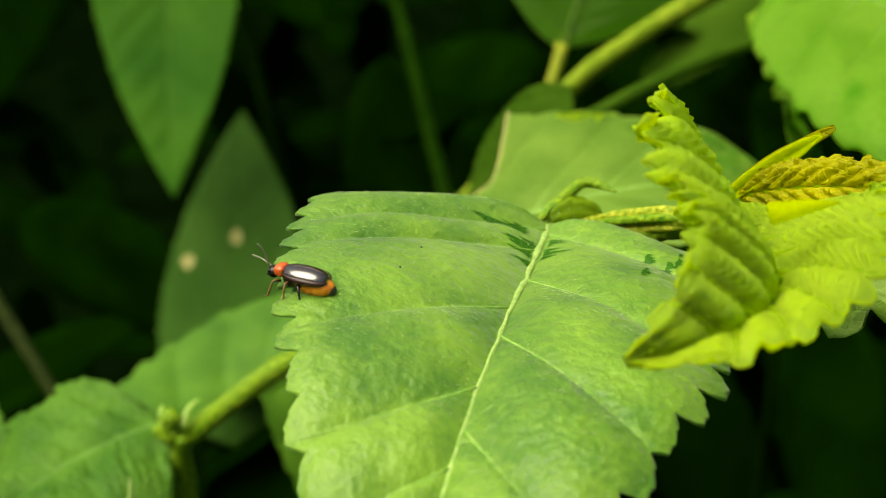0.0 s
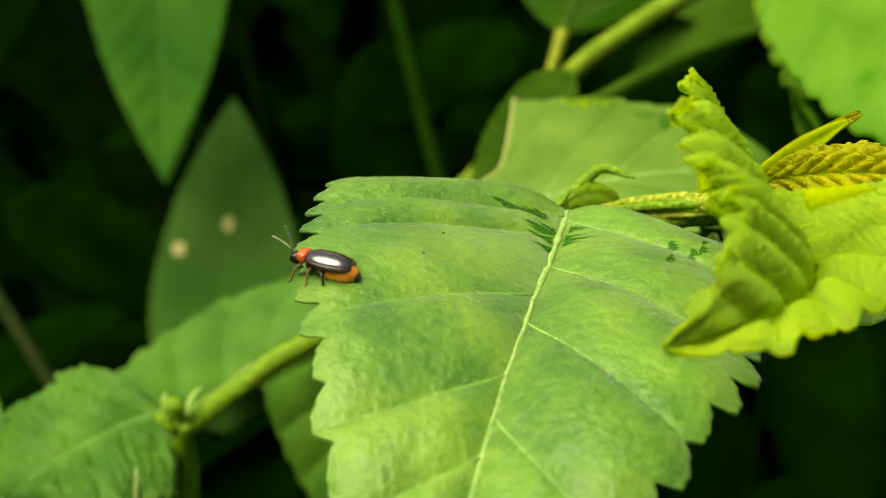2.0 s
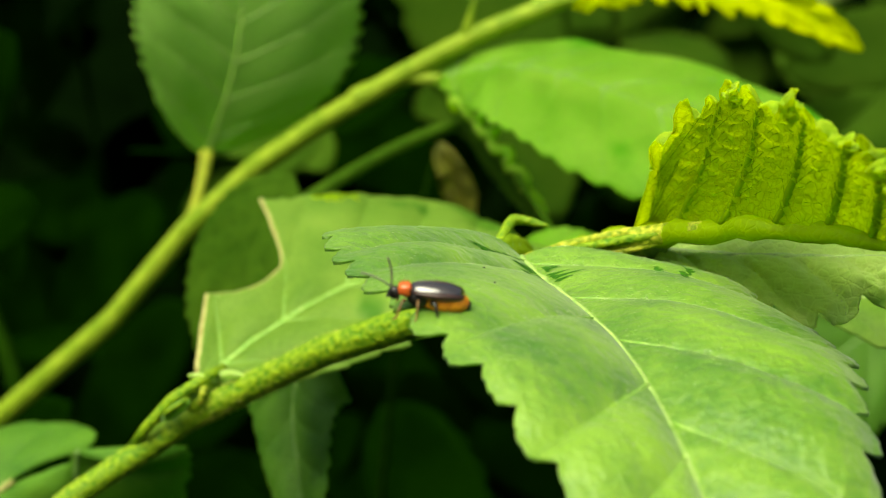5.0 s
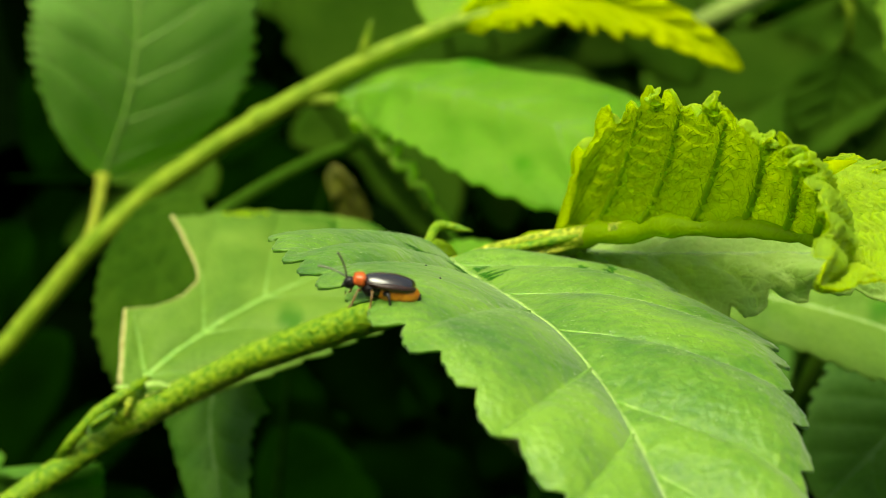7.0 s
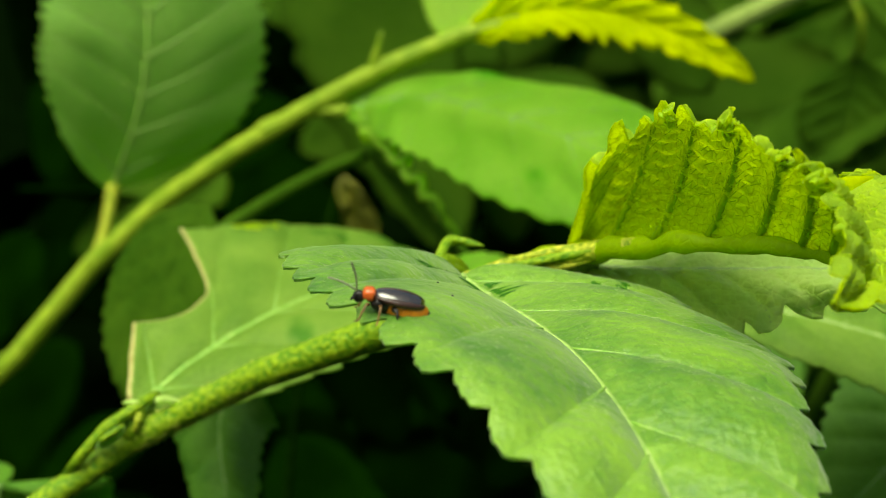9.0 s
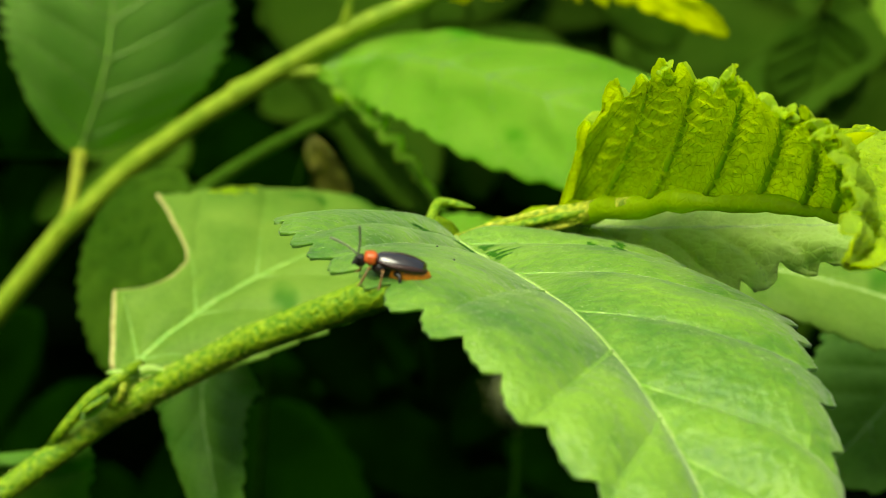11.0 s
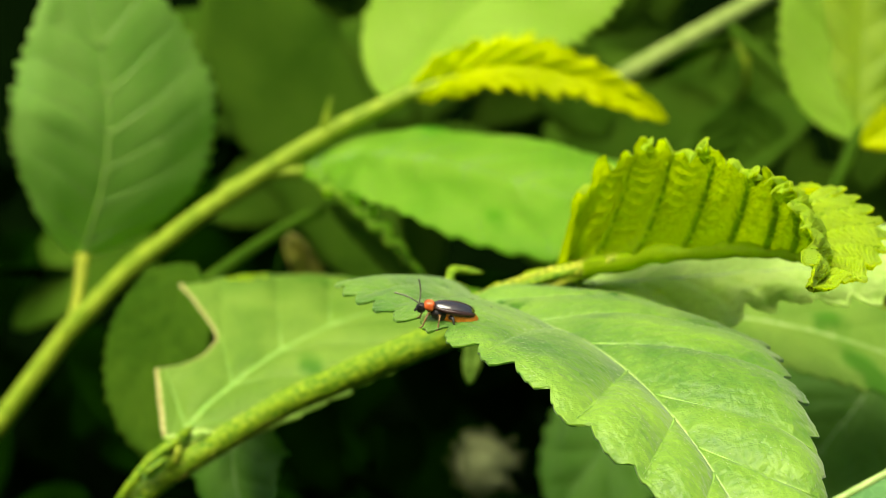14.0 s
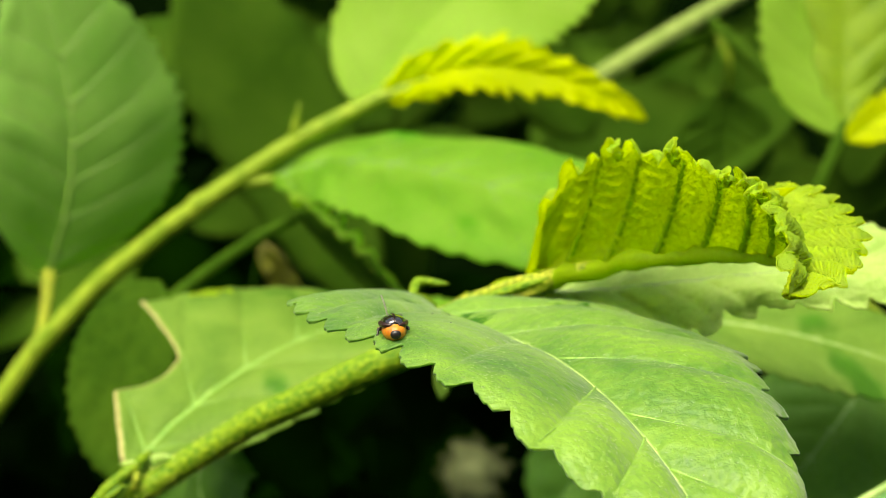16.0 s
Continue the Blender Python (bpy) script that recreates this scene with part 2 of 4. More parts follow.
def unit(a):
    return a / np.maximum(np.linalg.norm(a, axis=-1, keepdims=True), 1e-9)


def tube(points, radii, sides=8, cap=True):
    p = np.asarray(points, float)
    n = len(p)
    r = np.interp(np.linspace(0, 1, n), np.linspace(0, 1, len(np.atleast_1d(radii))), np.atleast_1d(radii))
    t = unit(np.gradient(p, axis=0))
    ref = np.array([0.0, 0.0, 1.0]) if abs(t[:, 2]).mean() < 0.85 else np.array([1.0, 0.0, 0.0])
    a = unit(np.cross(t, ref))
    b = np.cross(a, t)
    ang = np.linspace(0, 2 * math.pi, sides, endpoint=False)
    v = (p[:, None] + r[:, None, None] * (a[:, None] * np.cos(ang)[None, :, None] + b[:, None] * np.sin(ang)[None, :, None])).reshape(-1, 3)
    f = [(i * sides + k, i * sides + (k + 1) % sides, (i + 1) * sides + (k + 1) % sides, (i + 1) * sides + k) for i in range(n - 1) for k in range(sides)]
    if cap:
        f += [tuple(range(sides))[::-1], tuple((n - 1) * sides + k for k in range(sides))]
    return v, f


def knot(c, r, seed):
    bm = bmesh.new()
    bmesh.ops.create_icosphere(bm, subdivisions=3, radius=r * U)
    for v in bm.verts:
        v.co *= 1 + 0.25 * noise.noise(v.co / U * 0.9 + Vector((seed, 0, 0)))
        v.co += Vector(c) * U
    return bm


def blob_mesh(r):
    bm = bmesh.new()
    bmesh.ops.create_icosphere(bm, subdivisions=2, radius=r * U)
    return bm


class Blade:
    """A toothed leaf blade: a midrib curve, a half-width on each side, a fold at the midrib and a roll towards the margin."""

    def __init__(self, ctrl, n0, n1, wl, wr, a=0.45, b=0.8, teeth=20, tooth=0.09, fold=(0, 0), roll=(0, 0), sweep=0.25,
                 veins=7, pucker=0.5, wave=0.6, fine=6, across=41, thick=0.25, left=None, right=None, seed=0, cup=0.0, skew=0.22, first=0.05, wrinkle=0.0, ripple=0.0, lip=(0, 0), frill=(0, 0), arcs=9, starts=None, crisp=0.38, grow=(0.0, 0.34), ease=7.0):
        self.ctrl, self.n0, self.n1, self.wl, self.wr, self.a, self.b = ctrl, np.array(n0, float), np.array(n1, float), wl, wr, a, b
        self.teeth, self.tooth, self.fold, self.roll, self.sweep = teeth, tooth, fold, roll, sweep
        self.veins, self.pucker, self.wave, self.fine, self.across, self.thick = veins, pucker, wave, fine, across, thick
        self.left, self.right, self.seed, self.cup = left, right, seed, cup
        self.skew, self.first, self.wrinkle, self.ripple, self.lip, self.frill, self.arcs = skew, first, wrinkle, ripple, lip, frill, arcs
        self.starts, self.crisp, self.grow, self.ease = starts, crisp, grow, ease

    def width(self, u, side):
        um = self.a / (self.a + self.b)
        w = np.clip(u, 1e-4, 1) ** self.a * np.clip(1 - u, 0, 1) ** self.b / (um ** self.a * (1 - um) ** self.b)
        prof = self.left if side > 0 else self.right
        if prof:
            w = w * np.interp(u, [q[0] for q in prof], [q[1] for q in prof])
        return w * (self.wl if side > 0 else self.wr)

    def start(self, k, side):
        """Where along the midrib the side vein k leaves it, on that side."""
        if not self.starts:
            return np.asarray(k, float) / self.veins + self.first
        at = self.starts[0 if side > 0 else 1]
        at = [at[0] - 0.15, *at, at[-1] + 0.09]
        return np.interp(k, np.arange(-1, len(at) - 1), at)

    def phase(self, x, s):
        """The side vein's count at x along the midrib: whole numbers lie on veins."""
        if not self.starts:
            return (x - self.first) * self.veins
        out = []
        for at in self.starts:
            at = [at[0] - 0.15, *at, at[-1] + 0.09]
            out.append(np.interp(x, at, np.arange(-1, len(at) - 1)))
        return np.where(s > 0, *out)

    def notch(self, u, side):
        """How far the margin's teeth stand out or in, as a share of the half-width."""
        x = u * self.teeth + (0.37 if side > 0 else 0.0)
        saw, k = np.mod(x, 1.0), np.floor(x)
        size = 0.65 + 0.7 * np.mod(np.sin(k * 12.9898 + self.seed) * 43758.5, 1.0)
        lobe = np.sin(np.minimum(saw / 0.9, 1) * math.pi / 2) ** 0.9 * np.clip((1 - saw) / 0.1, 0, 1)
        return self.tooth * (0.16 + 0.84 * np.clip((u - self.grow[0]) / self.grow[1], 0, 1)) * (size * lobe - 0.7 + 0.12 * (np.mod(x * 3, 1.0) - 0.5))

    def place(self, u, s, lift=0.0):
        """Points of the upper face at u along the midrib and s across (-1 right margin, 1 left margin)."""
        u, s = np.broadcast_arrays(np.asarray(u, float), np.asarray(s, float))
        shape = u.shape
        u, s = u.ravel(), s.ravel()
        e = 1e-3
        m = bez(self.ctrl, u)
        t = unit(bez(self.ctrl, np.clip(u + e, 0, 1)) - bez(self.ctrl, np.clip(u - e, 0, 1)))
        nn = self.n0[None] * (1 - u[:, None]) + self.n1[None] * u[:, None]
        lt = unit(np.cross(nn, t))
        nn = np.cross(t, lt)
        q = np.abs(s)
        w = np.where(s > 0, self.width(u, 1), self.width(u, -1))
        top_w = max(self.wl, self.wr)
        ph = self.phase(u - self.skew * q ** 0.9 * np.minimum(w / top_w, 1), s)
        cut = np.where(s > 0, self.notch(u, 1), self.notch(u, -1))
        q = q * (1 + cut * np.abs(s) ** 7)
        f0 = np.radians(np.where(s > 0, self.fold[0], self.fold[1]))
        f1 = np.radians(np.where(s > 0, self.roll[0], self.roll[1]))
        x = np.zeros_like(q)
        z = np.zeros_like(q)
        for k in range(8):
            qq = q * (k + 0.5) / 8
            x += np.cos(f0 - f1 * qq) * q / 8
            z += np.sin(f0 - f1 * qq) * q / 8
        ridge = np.abs(np.sin(math.pi * ph)) ** self.crisp * (1 - np.exp(-self.ease * q)) * np.clip(1 - q ** 6, 0, 1) * np.clip(w / (0.4 * top_w), 0, 1)
        wob = np.array([noise.noise(Vector((a_ * 5 + self.seed * 3.1, b_ * 2.2, self.seed * 1.7))) for a_, b_ in zip(u, s)])
        h = self.pucker * ridge + self.wave * wob * q ** 0.7 + self.cup * np.sin(u * math.pi)
        if self.wrinkle:
            h = h + self.wrinkle * np.array([noise.noise(Vector((a_ * 55 + b_ * 9, b_ * 26 - a_ * 20, self.seed + 7.7))) for a_, b_ in zip(u, s)]) * np.clip(q * 4, 0, 1)
        if self.ripple:
            h = h + self.ripple * np.sin(2 * math.pi * (q * self.arcs + 1.6 * np.abs(np.sin(math.pi * ph)) + wob)) * np.clip(q * 4, 0, 1) * (1 - q ** 4)
        if any(self.lip):
            curl = np.clip((np.abs(s) - 0.84) / 0.16, 0, 1)
            size = np.where(s > 0, *self.lip) * np.clip(0.35 + 1.3 * np.array([noise.noise(Vector((math.floor(a_ * self.teeth) * 1.7, self.seed, np.sign(b_)))) for a_, b_ in zip(u, s)]), 0, 1.2)
            h = h + size * curl ** 1.6
            x, z = x * (1 - 0.05 * np.abs(size) * curl ** 3), z * (1 - 0.05 * np.abs(size) * curl ** 3)
        along = np.zeros_like(q)
        if any(self.frill):
            k = np.clip((np.abs(s) - 0.55) / 0.45, 0, 1) ** 1.5 * np.where(s > 0, *self.frill) * (1 - u ** 5)
            h = h + k * np.array([1.5 * noise.noise(Vector((a_ * 17, np.sign(b_) * 3.3 + b_ * 2.5, self.seed + 2.2))) + 1.1 * noise.noise(Vector((a_ * 38, b_ * 5, self.seed + 4.2))) for a_, b_ in zip(u, s)])
            along = k * np.array([noise.noise(Vector((a_ * 21, np.sign(b_) * 5.1 + b_ * 3, self.seed + 9.4))) for a_, b_ in zip(u, s)])
            x = x * (1 + 0.12 * along)
        sg = np.sign(s)
        ax = (np.cos(f0 - f1 * q)[:, None] * nn - (np.sin(f0 - f1 * q) * sg)[:, None] * lt)
        p = m + lt * (x * w * sg)[:, None] + nn * (z * w)[:, None] + t * (self.sweep * w * q + along)[:, None] + ax * (h + lift)[:, None]
        return p.reshape(*shape, 3)

    def mesh(self):
        nu = self.teeth * self.fine + 1
        u = np.linspace(0, 0.998, nu)
        s = np.linspace(-1, 1, self.across)
        s = np.sign(s) * np.abs(s) ** 0.85
        top = self.place(u[:, None], s[None, :])
        du, ds = np.gradient(top, axis=0), np.gradient(top, axis=1)
        nrm = unit(np.cross(du, ds))
        low = top - nrm * self.thick
        c = self.across
        v = np.concatenate([top.reshape(-1, 3), low.reshape(-1, 3)])
        k = nu * c
        f = []
        for i in range(nu - 1):
            for j in range(c - 1):
                a = i * c + j
                f.append((a, a + c, a + c + 1, a + 1))
                f.append((k + a, k + a + 1, k + a + c + 1, k + a + c))
        for i in range(nu - 1):
            a, b = i * c, i * c + c - 1
            f.append((a, k + a, k + a + c, a + c))
            f.append((b, b + c, k + b + c, k + b))
        for j in range(c - 1):
            f.append((j, j + 1, k + j + 1, k + j))
            a = (nu - 1) * c + j
            f.append((a, k + a, k + a + 1, a + 1))
        return v, f


def leaf(parent, blade, material, vein_mat, rib=0.5, label="", side_veins=True, below=False, vein=0.16, name="leaf", sink=0.0, rim=None, upper=None, raise_=-0.35, rib_mat=None, rib_up=0.25):
    """A leaf: its blade, with the midrib and each side vein as pieces of their own."""
    ob = part(name, blade.mesh(), material, parent, label)
    if upper:
        ob.data.materials.append(upper)
        n = (blade.teeth * blade.fine) * (blade.across - 1) * 2
        for k in range(0, n, 2):
            ob.data.polygons[k].material_index = 1
    uu = np.linspace(0.0, 0.985, 40)
    sides = (-0.6 * blade.thick,) if not below else (-blade.thick - rib * 0.2,)
    bend = np.array([0.016 * noise.noise(Vector((a_ * 13, blade.seed * 2.3, 1))) + 0.008 * noise.noise(Vector((a_ * 37, blade.seed, 5))) for a_ in uu]) * np.clip(uu * 8, 0, 1)
    girth = [rib * np.interp(a_, (0, 0.33, 0.66, 1), (1, 0.75, 0.45, 0.15)) * (1 + 0.7 * noise.noise(Vector((a_ * 24, blade.seed, 9)))) for a_ in uu]
    part("midrib", tube(blade.place(uu, bend, sides[0] + rib * (rib_up if not below else 0)), girth, 8), rib_mat or vein_mat, ob)
    if rim:
        for sg in (-1, 1):
            um = np.linspace(0.16, 0.985, blade.teeth * 10)
            part("leaf_rim", tube(blade.place(um, um * 0 + sg, -blade.thick / 2), [0.06, 0.08, 0.06], 5), rim, ob, "pale thin rim")
    if side_veins:
        for k in range(1, blade.veins):
            for sg in (-1, 1):
                q = np.linspace(0.01, 0.93, 18)
                u0 = blade.start(k - 1, sg)
                um = u0 + 0.0 * q
                for _ in range(4):
                    um = np.clip(u0 + blade.skew * q ** 0.9 * np.minimum(blade.width(um, sg) / max(blade.wl, blade.wr), 1), 0, 0.97)
                pts = blade.place(um, sg * q, (vein * raise_) if not below else -blade.thick + sink)
                part("side_vein", tube(pts, [vein, vein * 0.7, vein * 0.25], 6), vein_mat, ob)
    return ob


# ---- ground ----
def ground():
    v, f = [], []
    n = 60
    g = np.sign(np.linspace(-1, 1, n)) * np.abs(np.linspace(-1, 1, n)) ** 4 * 60000
    for y in g:
        for x in g:
            near = max(0.0, 1 - math.hypot(x, y) / 3000)
            v.append((x, y, -420 + 30 * near * noise.noise(Vector((x / 120, y / 120, 0)))))
    for i in range(n - 1):
        for j in range(n - 1):
            a = i * n + j
            f.append((a, a + 1, a + n + 1, a + n))
    ob = part("ground", (v, f), M_SHADE_GROUND)
    tagged(ob, "soil under the plants, its shade put into near-black colour", "ground", kind="structure")


ground()

# ---- the shoot with the beetle's leaf ----
shoot = thing("leafy_shoot", "green leafy shoot with toothed leaves and a hairy stem", "plant", "leafy shoots")

main_leaf = Blade([(2.7, -3.0, 3.7), (9.5, -16.5, 2.6), (18.5, -35.0, 13.7), (28.1, -62.1, -6.9)], (0.16, -0.05, 1.07), (0.1, -0.24, 0.93), 22.3, 21.0, a=0.24, b=0.72,
                  fold=(14, 20), roll=(25, 21), sweep=0.10, teeth=16, tooth=0.125, veins=8, pucker=1.25, crisp=0.55, ease=4.5, wave=0.9, wrinkle=0.05, fine=20, across=141, thick=0.3, seed=1, skew=0.26, grow=(0.10, 0.40),
                  starts=((0.04, 0.28, 0.49, 0.68, 0.79, 0.87, 0.93), (0.02, 0.13, 0.40, 0.61, 0.735, 0.83, 0.90)),
                  left=[(0.05, 1.0), (0.27, 0.81), (0.5, 0.98), (0.72, 1.01), (0.95, 1.18)], right=[(0.05, 1.11), (0.27, 1.06), (0.5, 1.03), (0.72, 0.96), (0.95, 0.81)])
main_ob = leaf(shoot, main_leaf, M_LEAF, M_VEIN_S, 0.40, "broad mid-green toothed leaf with pale veins, beetle on its margin", vein=0.13, raise_=0.3, rib_mat=M_VEIN, rib_up=0.28)


def patch(parent, blade, u0, u1, s0, s1, material, seed, name="dark_patch"):
    """A ragged dark mark that lies on a blade."""
    v, f = [], []
    n, c = 44, 12
    for i in range(n):
        a = i / (n - 1)
        rag = 0.55 + 0.9 * noise.noise(Vector((a * 6 + seed * 5, seed, 0))) + 0.5 * noise.noise(Vector((a * 19, seed * 3, 2)))
        lo = s0 + (s1 - s0) * 0.12 * noise.noise(Vector((a * 9, seed, 4)))
        hi = lo + (s1 - s0) * max(0.02, rag) * math.sin(math.pi * min(1, a + 0.04)) ** 0.6
        for q in np.linspace(lo, hi, c):
            v.append(tuple(blade.place(np.array([u0 + (u1 - u0) * a + 0.03 * abs(q)]), np.array([q]), 0.05)[0]))
    for i in range(n - 1):
        for j in range(c - 1):
            k = i * c + j
            f.append((k, k + 1, k + c + 1, k + c))
    return part(name, (v, f), material, parent)


for u0, u1, s0, s1, k in ((0.05, 0.10, -0.10, -0.34, 0.4), (0.11, 0.19, -0.03, -0.22, 1.2), (0.08, 0.12, 0.04, 0.15, 2.2), (0.13, 0.19, 0.03, 0.20, 1.9), (0.20, 0.23, -0.02, -0.10, 0.7),
                          (0.13, 0.19, 0.53, 0.60, 0.9), (0.15, 0.21, 0.64, 0.72, 1.6), (0.10, 0.17, 0.68, 0.75, 2.6), (0.22, 0.27, 0.58, 0.64, 3.1)):
    patch(main_ob, main_leaf, u0, u1, s0, s1, M_PATCH, k)


def vein_net(blade, rows, lift, r):
    """Fine bowed veins that tie each side vein to the next, as one piece."""
    V, F = [], []
    rng = np.random.default_rng(blade.seed)
    top = max(blade.wl, blade.wr)
    for sg in (-1, 1):
        for k in range(-1, blade.veins):
            for j in range(rows):
                f = np.linspace(0, 1, 11)
                q = np.clip(0.06 + 0.86 * (j + rng.uniform(-0.25, 0.25)) / rows + (0.07 + 0.05 * rng.random()) * np.sin(math.pi * f) + 0.012 * np.sin(f * 17 + rng.uniform(0, 6)), 0.02, 0.97)
                u = np.clip(blade.start(k + f, sg), 0, 0.97)
                base = u
                for _ in range(4):
                    u = np.clip(base + blade.skew * q ** 0.9 * np.minimum(blade.width(u, sg) / top, 1), 0.02, 0.97)
                if u[-1] - u[0] < 0.01:
                    continue
                v, fc = tube(blade.place(u, sg * q, lift), [r * 0.9, r * rng.uniform(0.5, 0.9), r * 0.9], 5)
                n = len(V)
                V.extend(v)
                F.extend([tuple(i + n for i in c) for c in fc])
    return V, F


def leaf_hairs(blade, count, seed, length=(0.25, 0.75)):
    """Short pale hairs that lie along the side veins and over the blade."""
    rng = np.random.default_rng(seed)
    u, q = rng.uniform(0.02, 0.93, count), rng.uniform(-0.97, 0.97, count)
    near = rng.random(count) < 0.72
    k = np.round(blade.phase(u - blade.skew * np.abs(q) ** 0.9, q))
    k = np.where(q > 0, blade.start(k, 1), blade.start(k, -1))
    u = np.where(near, np.clip(k + blade.skew * np.abs(q) ** 0.9 + rng.normal(0, 0.02, count), 0.01, 0.95), u)
    a = blade.place(u, q, 0.02)
    b = blade.place(np.clip(u + rng.uniform(-0.004, 0.014, count), 0, 0.97), np.clip(q + rng.uniform(-0.035, 0.035, count), -0.99, 0.99), 0.16)
    d = unit(b - a)
    ln = rng.uniform(*length, count)[:, None]
    side_ = unit(np.cross(d, np.array([0.1, 0.2, 1.0])))
    r = 0.026
    v = np.stack([a + side_ * r, a - side_ * r, a + np.array([0, 0, r * 1.6]), a + d * ln], 1).reshape(-1, 3)
    f = []
    for i in range(count):
        n = 4 * i
        f += [(n, n + 2, n + 3), (n + 2, n + 1, n + 3), (n + 1, n, n + 3)]
    return v, f


tagged(part("vein_net", vein_net(main_leaf, 5, 0.005, 0.015), M_VEIN_S, main_ob), kind="stuff")
tagged(part("leaf_hair", leaf_hairs(main_leaf, 2200, 11, (0.15, 0.45)), M_DOWN, main_ob), kind="stuff")
for u, q in ((0.33, -0.45), (0.42, -0.5)):
    c = main_leaf.place(np.array([u]), np.array([q]), 0.02)[0]
    part("speck", knot(tuple(c), 0.10, u * 9), M_BLACK, main_ob, "tiny dark speck")

# stem from the low node to the young tip
stem_pts = np.array([(-74, 8, -425), (-72, 4, -160), (-68.5, 0.5, -66), (-66, 0, -56), (-64.5, -1.2, -48.5), (-58, 3.2, -42.2), (-52, 7.6, -36.6), (-38, 14, -26.4), (-30, 13.4, -21), (-22, 12, -15.6), (-8, 7, -7.4), (-1, 5.5, -4), (5, 5, -0.5), (12, 4.5, 3.0), (16, 7, 3)])
part("stem", tube(stem_pts, [2.6, 2.3, 2.0, 1.8, 1.6, 1.5, 1.5, 1.6, 1.75, 1.8, 1.95, 2.0, 1.6, 1.4, 1.2], 16), M_STEM, shoot, "hairy green stem")
part("young_stem", tube(np.array([(1, 5, 0), (6, 5, 2), (12, 4, 4.2), (17, 2, 6.2), (20, -2.4, 8.3)]), [0.9, 1.0, 1.15, 1.1, 0.7], 12), M_STEM_Y, shoot, "pale yellow-green tip of the stem")


for k in range(4):
    a = k * 1.7
    o = np.array([0.2 * math.cos(a), 0.7 * math.sin(a), 0.9 * math.cos(a)])
    ridge = np.array([(0, 4.6, -0.4), (6, 4.6, 2), (12, 3.6, 4.2), (16, 2.2, 5.8)]) + o * np.array([[0.7], [1], [1.1], [0.9]])
    part("stem_ridge", tube(ridge, [0.25, 0.5, 0.55, 0.3], 7), M_STEM if k % 2 else M_STEM_Y, shoot)



def hairs(points, radius, count, seed):
    rng = np.random.default_rng(seed)
    p = np.asarray(points, float)
    seg = np.linalg.norm(np.diff(p, axis=0), axis=1)
    v, f = [], []
    for _ in range(count):
        k = rng.choice(len(seg), p=seg / seg.sum())
        w = rng.random()
        c = p[k] * (1 - w) + p[k + 1] * w
        t = unit(p[k + 1] - p[k])
        a = unit(np.cross(t, rng.normal(size=3)))
        b = np.cross(t, a)
        base = c + a * radius * 0.95
        tip = c + a * (radius + rng.uniform(0.08, 0.35)) + t * rng.uniform(-0.3, 0.3) + b * rng.uniform(-0.3, 0.3)
        n = len(v)
        for ang in (0, 2.1, 4.2):
            v.append(base + (t * math.cos(ang) + b * math.sin(ang)) * 0.085)
        v.append(tip)
        f += [(n, n + 1, n + 3), (n + 1, n + 2, n + 3), (n + 2, n, n + 3)]
    return v, f


tagged(part("stem_hair", hairs(stem_pts[3:8], 1.45, 1500, 4), M_HAIR, shoot), kind="stuff")
tagged(part("stem_hair", hairs(stem_pts[7:12], 1.72, 1400, 14), M_HAIR, shoot), kind="stuff")

bitten = Blade([(-38.4, 15.6, -23.3), (-28.2, 34.9, -14.3), (-7.4, 50.9, -7.6), (4.8, 60.5, -20.8)], (-0.02, -0.36, 0.99), (-0.24, 0.03, 0.92), 26.3, 17.8, a=0.51, b=0.54,
               fold=(5, 7), roll=(6, 16), sweep=0.16, teeth=18, tooth=0.06, veins=7, pucker=1.1, crisp=0.5, wave=1.0, wrinkle=0.08, fine=12, across=71, seed=2,
               left=[(0, 0.3), (0.05, 0.4), (0.09, 0.54), (0.125, 0.66), (0.14, 0.58), (0.165, 0.47), (0.19, 0.415), (0.22, 0.385), (0.25, 0.40), (0.27, 0.45), (0.285, 0.54), (0.30, 0.71), (0.315, 0.94), (0.325, 1.12), (0.35, 1.02), (0.45, 0.98), (1, 1)])
bit_ob = leaf(shoot, bitten, M_LEAF_B, M_VEIN_S, 0.42, "green leaf with a large bite out of one side", vein=0.17, raise_=0.3)
uu = np.linspace(0.01, 0.125, 14)
part("dried_edge", tube(bitten.place(uu, np.ones(14), -0.1), [0.4, 0.5, 0.35], 6), M_BROWN, bit_ob, "pale brown dried edge of the bite")
uu = np.linspace(0.13, 0.325, 30)
part("dried_edge", tube(bitten.place(uu, np.ones(30), -0.1), [0.15, 0.2, 0.22, 0.35], 6), M_BROWN, bit_ob, "pale brown dried edge of the bite")
patch(bit_ob, bitten, 0.38, 0.50, 0.96, 0.74, M_YOUNG, 0.9, "yellow_spot")
patch(bit_ob, bitten, 0.52, 0.62, 0.75, 0.5, M_BACK, 0.3)
patch(bit_ob, bitten, 0.66, 0.84, 0.8, 0.45, M_BACK, 1.1)
patch(bit_ob, bitten, 0.70, 0.80, 0.35, 0.1, M_BACK, 2.1)

